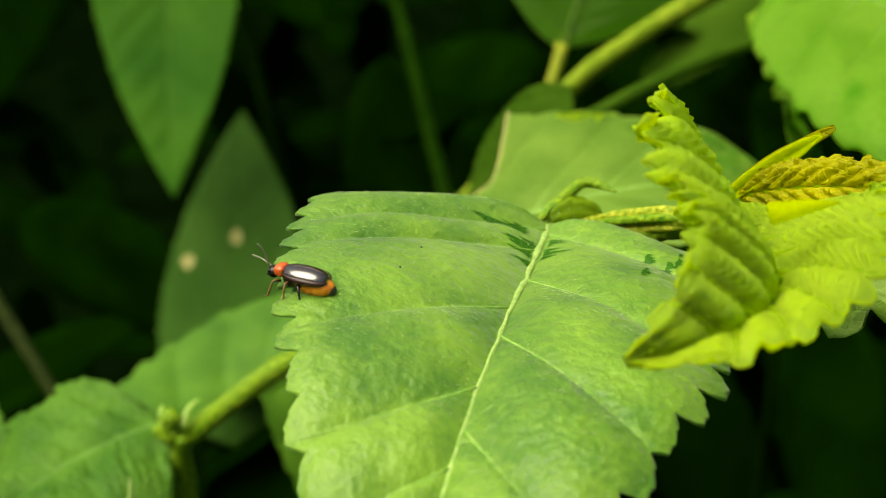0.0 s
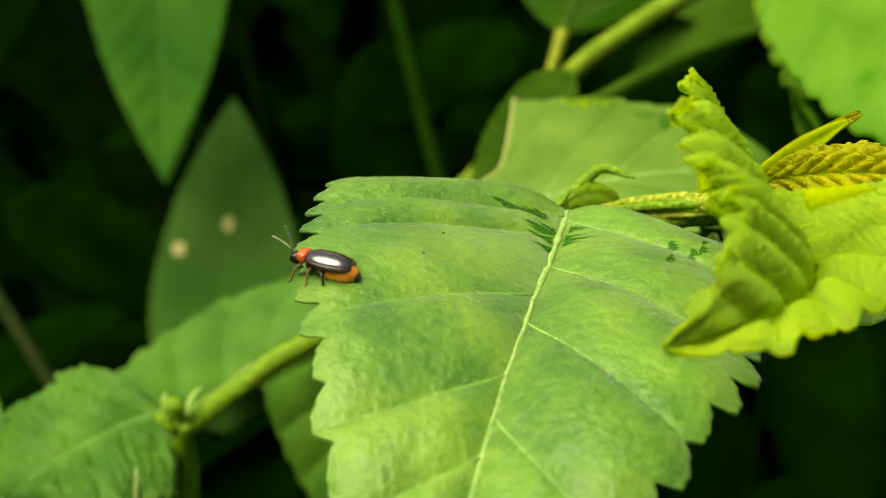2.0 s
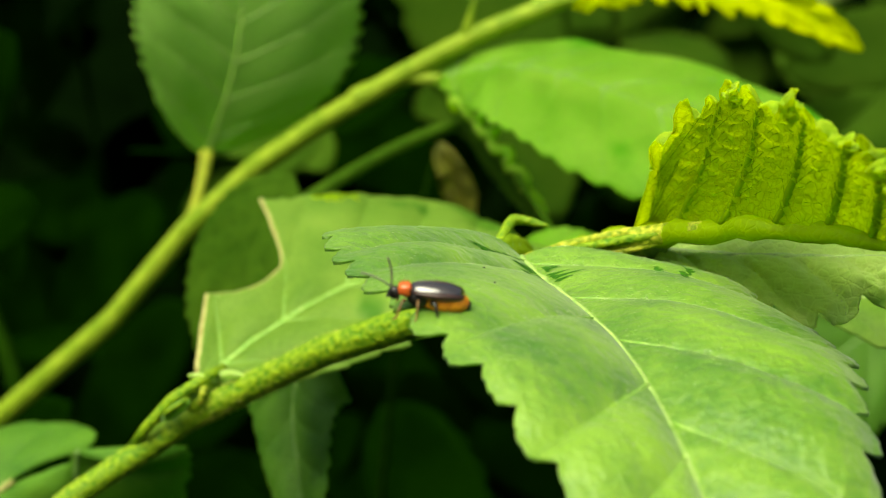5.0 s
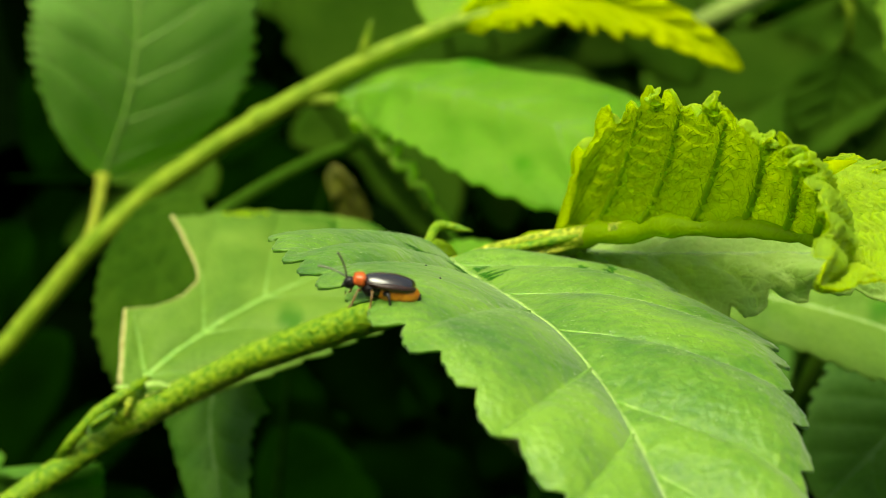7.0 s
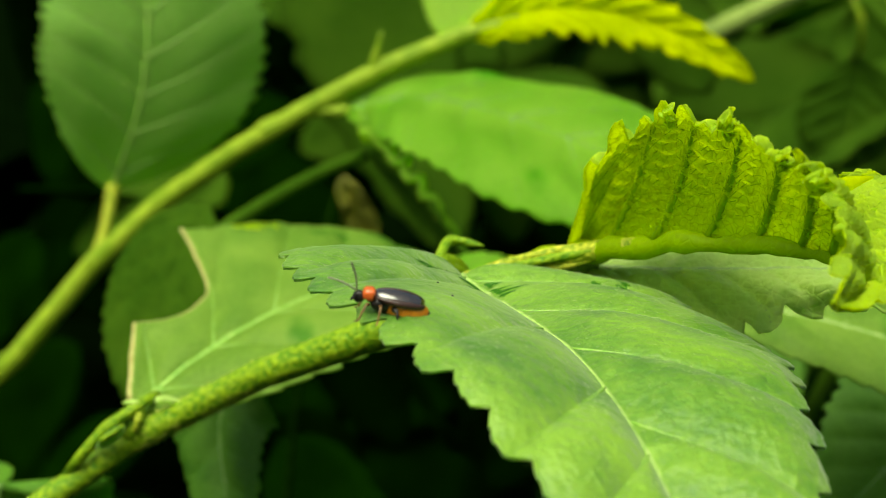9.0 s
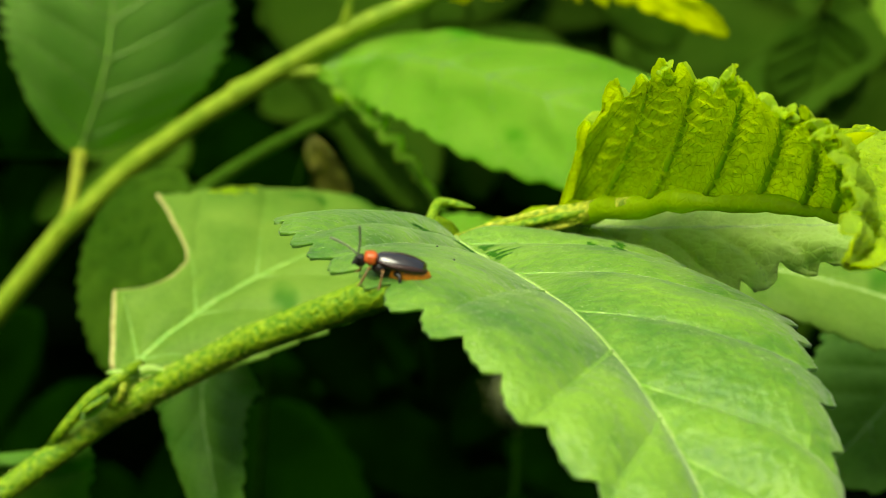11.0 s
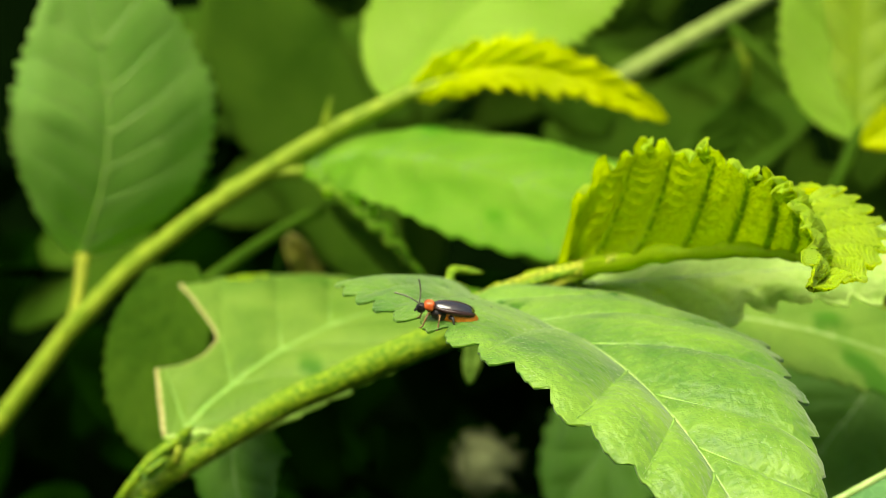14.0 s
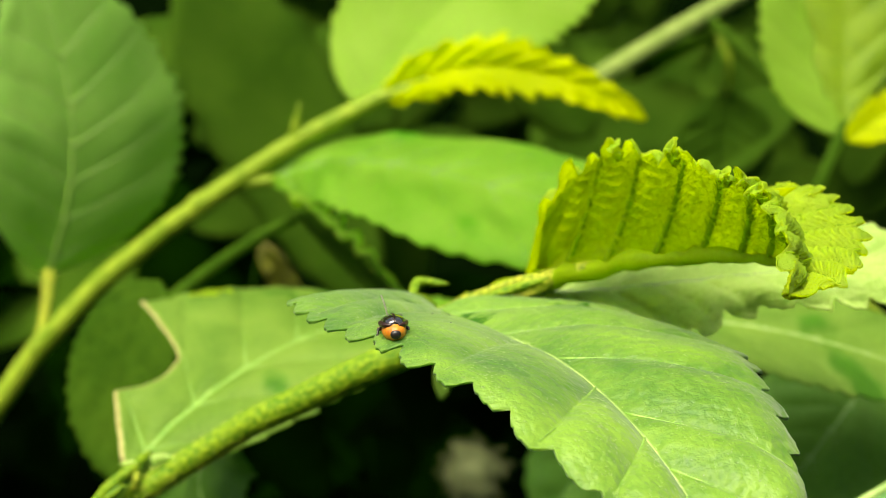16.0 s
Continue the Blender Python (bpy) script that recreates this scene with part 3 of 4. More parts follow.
young = Blade([(5.2, 25.4, -4.7), (23.2, -21.9, 18.1), (47.1, -11.9, 13.0), (33.4, -38.5, 15.0)], (0.48, 0.23, 0.42), (0.27, -0.54, 0.35), 10.1, 11.6, a=0.35, b=0.74,
              fold=(51, 30), roll=(-5.6, 14), sweep=0.37, teeth=25, tooth=0.17, veins=11, pucker=1.1, crisp=0.7, wave=0.5, ripple=0.26, arcs=13, lip=(0.8, -2.4), frill=(0.4, 0.7), wrinkle=0.2, skew=0.125, fine=12, across=91, thick=0.22, seed=3, grow=(0, 0.12),
              starts=((0.15, 0.22, 0.30, 0.38, 0.46, 0.54, 0.62, 0.70, 0.78, 0.86), (0.15, 0.21, 0.293, 0.386, 0.48, 0.575, 0.66, 0.74, 0.82, 0.89)),
              left=[(0, 0.0), (0.15, 0.0), (0.18, 0.4), (0.24, 1), (0.5, 1.23), (0.8, 1.03), (1, 1)], right=[(0, 0.0), (0.16, 0.0), (0.18, 0.3), (0.205, 0.85), (0.26, 1.08), (0.5, 1.46), (0.8, 1.42), (1, 1)])
young_ob = leaf(shoot, young, M_YOUNG, M_VEIN_Y, 1.45, "crinkled yellow-green young leaf folded along its midrib", below=True, vein=0.43, sink=0.3, rim=M_YOUNG_TOP, upper=M_YOUNG_TOP)

tagged(part("vein_net", vein_net(young, 11, -0.2, 0.05), M_VEIN_Y, young_ob), kind="stuff")

pale = Blade([(14.9, 7.6, 2.5), (30.3, 4.4, 2.6), (47.4, 5.6, 8.2), (66, 1.9, 4.4)], (-0.01, 0.03, 0.99), (-0.02, -0.17, 0.98), 13.1, 8.3, a=0.51, b=0.56, fold=(9, -5), roll=(5, 40), sweep=0.11,
             teeth=12, tooth=0.2, wave=1.6, pucker=1.4, wrinkle=0.3, veins=9, fine=12, across=61, seed=4, right=[(0, 1), (0.36, 1.15), (0.42, 0.75), (0.6, 0.75), (1, 0.9)])
leaf(shoot, pale, M_PALE, M_VEIN, 0.5, "pale green toothed leaf below the young one")

curl = Blade([(84, 124, 0), (85, 130, 12), (87, 138, 28), (90, 148, 62)], (-0.1, -0.8, 0.5), (-0.1, -0.8, 0.5), 19, 16.5, a=1.4, b=0.8, fold=(10, 6), roll=(10, 4), teeth=16, veins=7, pucker=0.9, wave=1.4, seed=15)
leaf(shoot, curl, M_STEM_LEAF, M_STEM_LEAF, 0.12, "rolled olive-green margin of the pale leaf")

bud = Blade([(20, 5, 8), (25, 4.6, 10.6), (31, 3.4, 12.6), (42, 0.5, 14.6)], (0.2, -0.75, 0.6), (0.2, -0.75, 0.6), 2.6, 2.2, a=0.4, b=0.6, teeth=14, tooth=0.22, fold=(35, 15), roll=(60, 50), veins=10, pucker=0.7, crisp=0.8, wrinkle=0.35, lip=(0.6, 0), fine=8, across=31, seed=5, thick=0.25)
leaf(shoot, bud, M_GOLD, M_VEIN_Y, 0.3, "narrow golden folded bud leaf", vein=0.12)
for a_, b_, c_, d_, w_, m_, k in (((17.5, 5.2, 6.6), (20.5, 6.3, 10.0), (24.0, 7.2, 13.2), (27.8, 7.7, 15.9), 0.75, M_GOLD, 1), ((18.0, 4.4, 7.0), (21, 5.2, 10.2), (24.0, 6.2, 12.6), (26.9, 6.9, 15.2), 1.0, M_YELLOW, 2)):
    slip = Blade([a_, b_, c_, d_], (0.5, -0.7, 0.5), (0.5, -0.7, 0.5), w_, w_, a=0.35, b=0.5, teeth=4, tooth=0.0, fold=(35, 35), veins=2, pucker=0, wave=0.2, fine=6, across=13, seed=k)
    leaf(shoot, slip, m_, M_VEIN_Y, 0.2, "slender pointed yellow bract", side_veins=False)
part("stipule", tube(bez([(25.5, 6.0, 12.4), (26.4, 5.2, 12.0), (27.6, 4.6, 10.6)], np.linspace(0, 1, 8)), [0.2, 0.22, 0.06], 6), M_YELLOW, shoot, "thin yellow stipule")
for (x_, y_, z_), r_, k in (((21.6, -13.2, 22.6), 0.9, 1), ((26.0, -22.0, 23.6), 1.15, 2), ((30.3, -26.6, 22.4), 0.8, 3), ((33.2, -28.2, 21.0), 0.9, 4), ((34.6, -31.4, 18.2), 0.8, 5)):
    c_ = np.array((x_, y_, z_))
    lobe = Blade([c_, c_ + (0.2, 0.3, 1.1 * r_), c_ + (-0.2, -0.5 * r_, 2.0 * r_), c_ + (-0.5, -1.5 * r_, 1.5 * r_)], (-0.6, -0.7, 0.3), (-0.5, -0.2, 0.9), 1.1 * r_, 1.0 * r_, a=0.55, b=0.45, teeth=6, tooth=0.16, fold=(25, 15), roll=(-30, 25), veins=3, pucker=0.25, wave=0.7, fine=5, across=15, thick=0.14, seed=k)
    part("curled_lobe", lobe.mesh(), M_YOUNG_TOP, young_ob, "curled pale lobe of the margin")
part("margin_spike", tube(bez([(35.0, -20.5, 19.6), (37.0, -19.0, 20.2), (39.2, -17.4, 20.4)], np.linspace(0, 1, 8)), [0.9, 0.6, 0.06], 7), M_YELLOW, young_ob, "pointed yellow spike on the margin")

part("bract", tube(np.vstack([bez([(-0.9, 0.4, 2.0), (-0.7, 3.0, 3.0), (-0.1, 7.0, 4.0)], np.linspace(0, 1, 10)), bez([(0.1, 7.6, 4.1), (0.9, 8.2, 4.15), (2.2, 8.1, 3.9), (4.0, 8.0, 3.7)], np.linspace(0, 1, 10))]), [0.4, 0.5, 0.55, 0.6, 0.62, 0.5, 0.42, 0.08], 9), M_STEM, shoot, "hooked green bract")
small = Blade([(-0.4, 1.2, 1.9), (0.4, 2.8, 3.0), (1.2, 4.8, 2.8), (2.4, 7.6, 0.9)], (0.6, -0.6, 0.6), (0.6, -0.6, 0.6), 2.0, 1.9, a=0.5, b=0.45, teeth=5, tooth=0.12, fold=(10, 10), roll=(75, 75), veins=5, pucker=0.2, wave=0.2, fine=6, across=17, thick=0.5, seed=6)
leaf(shoot, small, M_STEM_LEAF, M_VEIN_S, 0.25, "small plump green bud leaf", vein=0.08)

low_leaf = Blade([(-73, 2.0, -50), (-74.3, -6.0, -48.8), (-75.9, -17, -49.2), (-76.5, -23, -52)], (0.16, -0.31, 0.98), (-0.02, -0.32, 0.99), 16.2, 17.5, a=0.29, b=0.55, fold=(18, 16), roll=(62, 46), sweep=0.12,
                 teeth=9, tooth=0.2, veins=5, pucker=0.9, wave=3.2, wrinkle=0.55, fine=14, across=61, seed=5)
leaf(shoot, low_leaf, M_LOW, M_VEIN_D, 0.3, "small drooping green leaf low on the stem")

edge_leaf = Blade([(-74.9, -0.9, -49.9), (-83.3, 2.4, -69.9), (-96.3, 55.1, -62.7), (-69.0, 44.2, -50.7)], (-0.15, -0.47, 0.95), (-0.05, 0.17, 1.04), 18.6, 0.6, a=0.42, b=0.52, fold=(13, 2), roll=(0, 4), sweep=0.10, teeth=16, tooth=0.07, veins=7, pucker=1.2, seed=6)
edge_ob = leaf(shoot, edge_leaf, M_LOW, M_VEIN_D, 0.3, "green leaf with one half eaten away along the midrib")
uu = np.linspace(0.02, 0.8, 30)
part("dried_edge", tube(edge_leaf.place(uu, -np.ones(30), -0.1), [0.5, 0.8, 0.9, 0.7, 0.4], 6), M_BROWN, edge_ob, "pale brown dried edge")

side_leaf = Blade([(-112.7, -7.8, -48.8), (-105.5, -14.0, -54.7), (-96.1, -21.8, -61.4), (-86.5, -29.8, -68.7)], (0.5, -0.6, 0.6), (0.5, -0.6, 0.6), 10, 10, a=0.5, b=0.6, teeth=14, veins=6, seed=61)
leaf(shoot, side_leaf, M_LOW, M_VEIN_D, 0.3, "green leaf hanging beside the low leaf")

hang = Blade([(-62.06, 28.96, -42.29), (-65.28, 31.68, -53.50), (-60.43, 31.26, -68.52), (-50.00, 24.40, -87.20)], (0.12, -0.90, 0.31), (0.27, -0.85, 0.4), 18.4, 20.7, a=0.45, b=0.67, fold=(-18, -1), roll=(38, 23), sweep=0.03, teeth=14, veins=6, pucker=1.2, seed=7, left=[(0.03, 1.55), (0.08, 1.33), (0.14, 1.17), (0.2, 1.08), (0.26, 1.03), (0.33, 0.96), (0.45, 0.89), (0.6, 0.83), (0.8, 0.79), (0.97, 0.76)], right=[(0.03, 0.1), (0.08, 0.08), (0.14, 0.29), (0.2, 0.51), (0.26, 0.72), (0.33, 0.95), (0.45, 0.89), (0.6, 0.83), (0.8, 0.79), (0.97, 0.76)])
leaf(shoot, hang, M_LOW, M_VEIN_D, 0.4, "dark green leaf hanging below the stem")

narrow = Blade([(-31.0, 39.2, -26.0), (-37.8, 39.1, -37.0), (-28.4, 31.4, -40.6), (-27.5, 20.6, -53.6)], (-0.13, -0.97, -0.15), (-0.38, -0.92, -0.05), 10.2, 6.9, a=0.41, b=0.71, fold=(17, 14), roll=(13, 16), sweep=0.03, teeth=14, veins=6, seed=8)
leaf(shoot, narrow, M_LOW, M_VEIN_D, 0.3, "narrow dark leaf hanging below the stem")

# leaf node: collar, stipules and a dried stalk
for c, r, k in (((-38, 14.5, -24.8), 2.3, 1), ((-65.5, -1.5, -46.5), 2.3, 2), ((2.5, 5, -0.4), 1.9, 3)):
    part("node", knot(c, r, k), M_STEM_Y if k == 3 else M_STEM, shoot)
for a, b, c, r in (((-34.9, 12.9, -20.6), (-33.6, 13.2, -20.1), (-31.6, 13.2, -20.7), 0.55), ((-36.9, 12.6, -21.0), (-37.9, 12.6, -20.8), (-38.9, 12.4, -21.0), 0.4), ((-62, -1.9, -44.5), (-62.5, -0.5, -42), (-61.2, 0.8, -41.0), 0.5), ((-65, -3, -44.5), (-65.6, -3, -42.6), (-65.2, -2.4, -41.6), 0.5)):
    part("stipule", tube(bez([a, b, c], np.linspace(0, 1, 10)), [r * 0.9, r * 1.1, r, r * 0.7, 0.08], 8), M_PALE, shoot, "pale pointed stipule")
part("petiole", tube(np.array([(-45.8, 10.9, -30.8), (-43.4, 10.0, -27.5), (-40.6, 11.4, -23.9), (-37.2, 12.5, -21.4), (-36, 17, -21.5)]), [0.5, 0.75, 0.7, 0.75, 0.6], 10), M_STEM, shoot)
part("side_bud", blob_mesh(1.0), M_LEAF, shoot, "green oval side bud")
bpy.context.scene.objects["side_bud"].matrix_local = look(Vector((-39.6, 10.2, -24.6)) * U, Vector((-38.1, 10.7, -23.3)) * U) @ Matrix.Diagonal((0.8, 0.8, 2.2, 1))
part("bud", knot((-63.6, -2.6, -43.2), 1.3, 6), M_STEM, shoot, "small green bud")
part("bud", knot((-61.7, -3.0, -46.2), 0.8, 7), M_STEM, shoot, "small green bud")
part("stub", tube(np.array([(-37.1, 11.6, -24.2), (-36.7, 12.3, -22.0)]), [0.4, 0.45], 8), M_STEM_Y, shoot, "short yellow stub")
for k in range(5):
    a = np.array((-39.4, 9.3, -24.1)) + np.array([0.55 * (k - 2), 0, 0.42 * (k - 2)])
    part("bud_scale", tube(bez([a, a + (0.2, -0.5, 0.5), a + (0.7, -0.3, 1.0)], np.linspace(0, 1, 6)), [0.3, 0.36, 0.08], 6), M_STEM, shoot)

# ---- the shoot behind ----
back = thing("leafy_shoot", "green shoot with a yellow young tip behind the beetle", "plant", "leafy shoots")
part("stem", tube(np.array([(-170, 90, -125), (-130, 98, -92), (-92, 106, -55.5), (-78, 110, -37), (-65, 112, -24), (-51, 113, -13.3), (-38, 113, -4.6), (-24, 114, 4), (-9, 115, 11.3), (4, 116, 15)]), [2.3, 2.2, 2.0, 1.6], 10), M_STEM_B, back, "smooth green stem")
part("petiole", tube(bez([(-78.5, 109.5, -38), (-77, 111, -34), (-76, 114, -29), (-76.5, 117.5, -23)], np.linspace(0, 1, 10)), [1.3, 1.0, 1.4], 8), M_STEM_Y, back)
part("petiole", tube(bez([(-45, 113, -8), (-40, 113, -5), (-34, 113, -4), (-29, 112, -4)], np.linspace(0, 1, 8)), [1.4, 1.1, 1.2], 8), M_STEM_B, back)
part("stipule", tube(bez([(-26, 113.5, 2), (-25, 113, 7), (-24, 113, 11)], np.linspace(0, 1, 8)), [1.1, 0.8, 0.2], 7), M_STEM_B, back)
big_back = Blade([(-77.1, 118.9, -23.9), (-68.8, 117.6, -3.5), (-66.9, 121.1, 6.6), (-76.6, 125.1, 38.5)], (0.49, -0.7, -0.04), (0.28, -0.94, 0.17), 20.2, 25.4, a=0.56, b=0.68, fold=(11, -5), roll=(8, 21), sweep=0.13, teeth=20, veins=7, pucker=0.4, wave=1.6, seed=9)
leaf(back, big_back, M_DULL, M_VEIN_S, 0.6, "large dull green upright leaf", vein=0.24, raise_=0.5)
side_back = Blade([(-30.5, 112.8, -3.9), (-13.4, 109.5, 3.3), (-1.2, 88.2, 3.7), (30.4, 63.4, -1.9)], (0.26, -0.49, 0.81), (0.08, -0.55, 0.83), 15.4, 21.8, a=0.63, b=0.25, fold=(4, 11), roll=(15, 9), sweep=0.22, teeth=18, veins=7, pucker=1.1, crisp=0.6, wave=2.0, tooth=0.05, seed=10)
leaf(back, side_back, M_BRIGHT, M_VEIN_D, 0.4, "bright green leaf reaching sideways", vein=0.2, raise_=0.4)
tip_back = Blade([(-8, 115, 11), (6, 115, 21), (24, 117, 18), (43, 118, 5.8)], (0, -0.75, 0.65), (0, -0.75, 0.65), 5.5, 7, a=0.4, b=0.6, teeth=12, tooth=0.34, fold=(25, 10), roll=(0, 0), veins=10, pucker=1.3, crisp=0.8, wave=1.6, frill=(1.6, 1.0), fine=10, seed=11)
leaf(back, tip_back, M_YELLOW, M_VEIN_Y, 0.5, "folded yellow young leaf", below=True)
upper_back = Blade([(-12.1, 115.5, 9.3), (-3.7, 128.5, 25.6), (10.8, 140.3, 32.8), (33.2, 149.9, 45.5)], (-0.21, -0.7, 0.57), (0.02, -0.83, 0.42), 21.3, 23.0, a=0.54, b=0.42, fold=(7, 10), roll=(8, 5), sweep=0.16, teeth=16, veins=7, seed=12)
leaf(back, upper_back, M_LIGHT, M_LIGHT, 0.5, "light green leaf above the young tip")
curly = Blade([(-24, 100, -8), (-14, 84, -9), (-6, 74, -13), (2, 62, -22)], (0.6, -0.3, 0.6), (0.6, -0.3, 0.6), 12, 2, a=0.5, b=0.6, teeth=18, tooth=0.2, fold=(-25, 60), roll=(20, 0), veins=7, wave=1.6, seed=13)
leaf(back, curly, M_DIM, M_DIM, 0.5, "leaf with a curled margin, coloured dim for shade")
cm = bez([(-25, 98, -5), (-18, 84, -1), (-12, 78, -8), (-4, 77, -18)], np.linspace(0, 1, 40))
cm = cm + np.array([[0.9 * math.sin(k * 1.1), 0.4 * math.cos(k * 0.9), 0.8 * math.cos(k * 1.3)] for k in range(40)])
part("curled_margin", tube(cm, [0.6, 0.9, 0.85, 0.5], 7), M_LIGHT, back, "pale crinkled leaf margin")
tuck = Blade([(-8, 64, -20), (-2, 60, -16), (4, 58, -16), (12, 57, -23)], (0.1, -0.7, 0.7), (0.1, -0.7, 0.7), 5, 6, a=0.5, b=0.5, teeth=10, veins=5, seed=51)
leaf(back, tuck, M_BRIGHT, M_VEIN_D, 0.3, "small bright green leaf tucked behind the beetle's leaf")
under = Blade([(64.0, 158.1, -54.3), (51.2, 149.6, -60.0), (37.7, 137.4, -69.3), (23.6, 122.8, -82.1)], (0.1, -0.8, 0.6), (0.1, -0.8, 0.6), 17.5, 16.2, a=0.5, b=0.6, teeth=14, veins=6, pucker=1.6, wave=1.6, seed=71)
leaf(back, under, M_BACK, M_VEIN_D, 0.5, "dim green leaf under the beetle's leaf")
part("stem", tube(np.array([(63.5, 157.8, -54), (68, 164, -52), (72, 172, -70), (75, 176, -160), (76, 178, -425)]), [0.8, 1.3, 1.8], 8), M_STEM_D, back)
drop = Blade([(3.4, 28.5, -11.4), (3.3, 28.1, -13.6), (2.9, 27.6, -16.0), (2.7, 27.3, -18.2)], (0.1, -0.9, 0.3), (0.1, -0.9, 0.3), 1.5, 1.5, a=0.5, b=0.7, teeth=8, veins=5, fine=4, seed=72)
leaf(back, drop, M_LEAF_B, M_VEIN_S, 0.2, "small pale leaf hanging in the gap")
part("twig", tube(bez([(-60, 80, -32), (-46, 86, -19), (-32, 104, -12), (-26, 112, -12)], np.linspace(0, 1, 14)), [1.5, 1.3, 1.2], 8), M_DIM, back)
for c, r, k in (((-45, 113, -8.7), 2.0, 11), ((-78, 110, -37), 2.2, 12), ((-24, 114, 4), 1.8, 13)):
    part("node", knot(c, r, k), M_STEM_B, back)
rear = Blade([(-45, 73, -13), (-50, 67, -19), (-53, 60, -29), (-47, 54, -42)], (-0.3, -0.9, 0.3), (-0.3, -0.9, 0.3), 10, 10, a=0.5, b=0.6, teeth=16, veins=6, seed=14)
leaf(back, rear, M_DIM, M_DIM, 0.4, "leaf behind the bitten one, coloured dim for shade")

# ---- shoots to the side ----
side = thing("leafy_shoot", "shoot with a light green leaf and a yellow bud", "plant", "leafy shoots")
part("stem", tube(np.array([(60, 116, -60), (70, 119, -30), (76, 121, -17), (83, 122, 1), (84.5, 125, 3)]), [1.8, 1.6, 1.2], 8), M_DIM, side)
rl = Blade([(84, 124, 1), (80, 130, 12), (80, 138, 26), (84, 146, 50)], (0.3, -0.9, 0.2), (0.3, -0.9, 0.2), 14, 20, a=0.5, b=0.6, teeth=16, veins=7, seed=15)
leaf(side, rl, M_LIGHT, M_LIGHT, 0.5, "light green upright leaf")
ry = Blade([(80, 107, 3), (87, 107, 9), (96, 108, 13), (112, 109, 14)], (0, -0.75, 0.65), (0, -0.75, 0.65), 4, 6, a=0.4, b=0.6, teeth=10, tooth=0.2, fold=(25, 10), veins=7, seed=16)
leaf(side, ry, M_YELLOW, M_VEIN_Y, 0.5, "yellow folded bud leaf", below=True)
r1 = Blade([(31, 33, -9), (48, 34, -9), (64, 34, -14), (84, 32, -23)], (0, -0.5, 0.9), (0, -0.5, 0.9), 10, 9, a=0.5, b=0.6, teeth=16, veins=7, seed=17)
leaf(side, r1, M_LEAF_B, M_VEIN, 0.4, "dull green leaf reaching sideways below the young one")
r2 = Blade([(74, 54, -18), (70, 50, -24), (62, 45, -31), (52, 38, -40)], (-0.2, -0.8, 0.5), (-0.2, -0.8, 0.5), 13, 13, a=0.45, b=0.6, teeth=16, veins=7, seed=18)
leaf(side, r2, M_BACK, M_VEIN_D, 0.4, "dull green drooping leaf")
part("stem", tube(np.array([(95, 70, -70), (84, 60, -35), (74, 54, -18), (62, 46, -8), (40, 36, -6), (30, 33, -9)]), [1.4, 1.2, 0.8], 8), M_STEM_B, side)

branch = thing("bare_stem", "pale green stem with a dim side twig and leaf", "stem")
part("stem", tube(np.array([(36, 187, 1.8), (52, 195, 10), (88, 215, 27), (130, 235, 48)]), [2.6, 2.4, 2.2], 10), M_BRANCH, branch)
part("twig", tube(np.array([(70, 205, 18.4), (78.6, 203, 10.6), (86.2, 200, 3), (97, 197, -6)]), [1.5, 1.9, 1.7, 1.2], 8), M_DIM, branch)
part("twig", tube(np.array([(73, 204, 15.5), (76.5, 203, 8), (77.2, 204, 1), (77.2, 210, -2)]), [0.9, 1.1, 0.8], 8), M_STEM_B, branch)
round_leaf = Blade([(77.4, 210, -1.6), (77.6, 208, -9), (76.6, 206, -17), (75.4, 205, -29)], (0.0, -0.9, 0.5), (0.1, -0.8, 0.6), 13.5, 13, a=0.5, b=0.6, fold=(6, 10), roll=(12, 12), teeth=14, veins=6, pucker=1.2, wave=1.5, seed=23)
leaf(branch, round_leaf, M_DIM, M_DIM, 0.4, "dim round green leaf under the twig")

# ---- far leaves seen from above ----
far = thing("leafy_shoot", "dim shoot with long pointed leaves, its shade put partly into darker colours", "plant", "leafy shoots")
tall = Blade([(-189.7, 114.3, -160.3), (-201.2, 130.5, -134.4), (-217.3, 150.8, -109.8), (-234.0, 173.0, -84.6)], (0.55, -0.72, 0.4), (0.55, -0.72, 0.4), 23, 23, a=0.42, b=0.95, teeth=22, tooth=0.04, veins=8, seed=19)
tall_ob = leaf(far, tall, M_TALL, M_PEND, 0.6, "long leaf with two pale spots, its green darkened for shade")
for u, q in ((0.61, 0.02), (0.51, 0.72)):
    v, f = [], []
    for k in range(10):
        a = k * math.pi / 5
        v.append(tall.place(np.array([u + 0.022 * math.cos(a)]), np.array([q + 0.09 * math.sin(a)]), 0.4)[0])
    part("pale_spot", (v, [tuple(range(10))]), M_BROWN, tall_ob, "pale dried spot")
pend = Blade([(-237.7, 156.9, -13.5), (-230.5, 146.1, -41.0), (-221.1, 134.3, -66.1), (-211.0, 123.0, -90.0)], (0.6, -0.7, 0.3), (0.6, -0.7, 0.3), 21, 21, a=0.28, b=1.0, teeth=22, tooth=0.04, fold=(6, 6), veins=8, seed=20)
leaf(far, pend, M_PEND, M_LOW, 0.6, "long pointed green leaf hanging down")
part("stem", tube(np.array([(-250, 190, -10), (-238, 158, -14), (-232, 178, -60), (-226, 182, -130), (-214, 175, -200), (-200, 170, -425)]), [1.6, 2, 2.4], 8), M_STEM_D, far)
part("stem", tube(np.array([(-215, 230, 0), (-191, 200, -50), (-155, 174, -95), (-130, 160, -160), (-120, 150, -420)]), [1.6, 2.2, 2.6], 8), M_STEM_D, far)

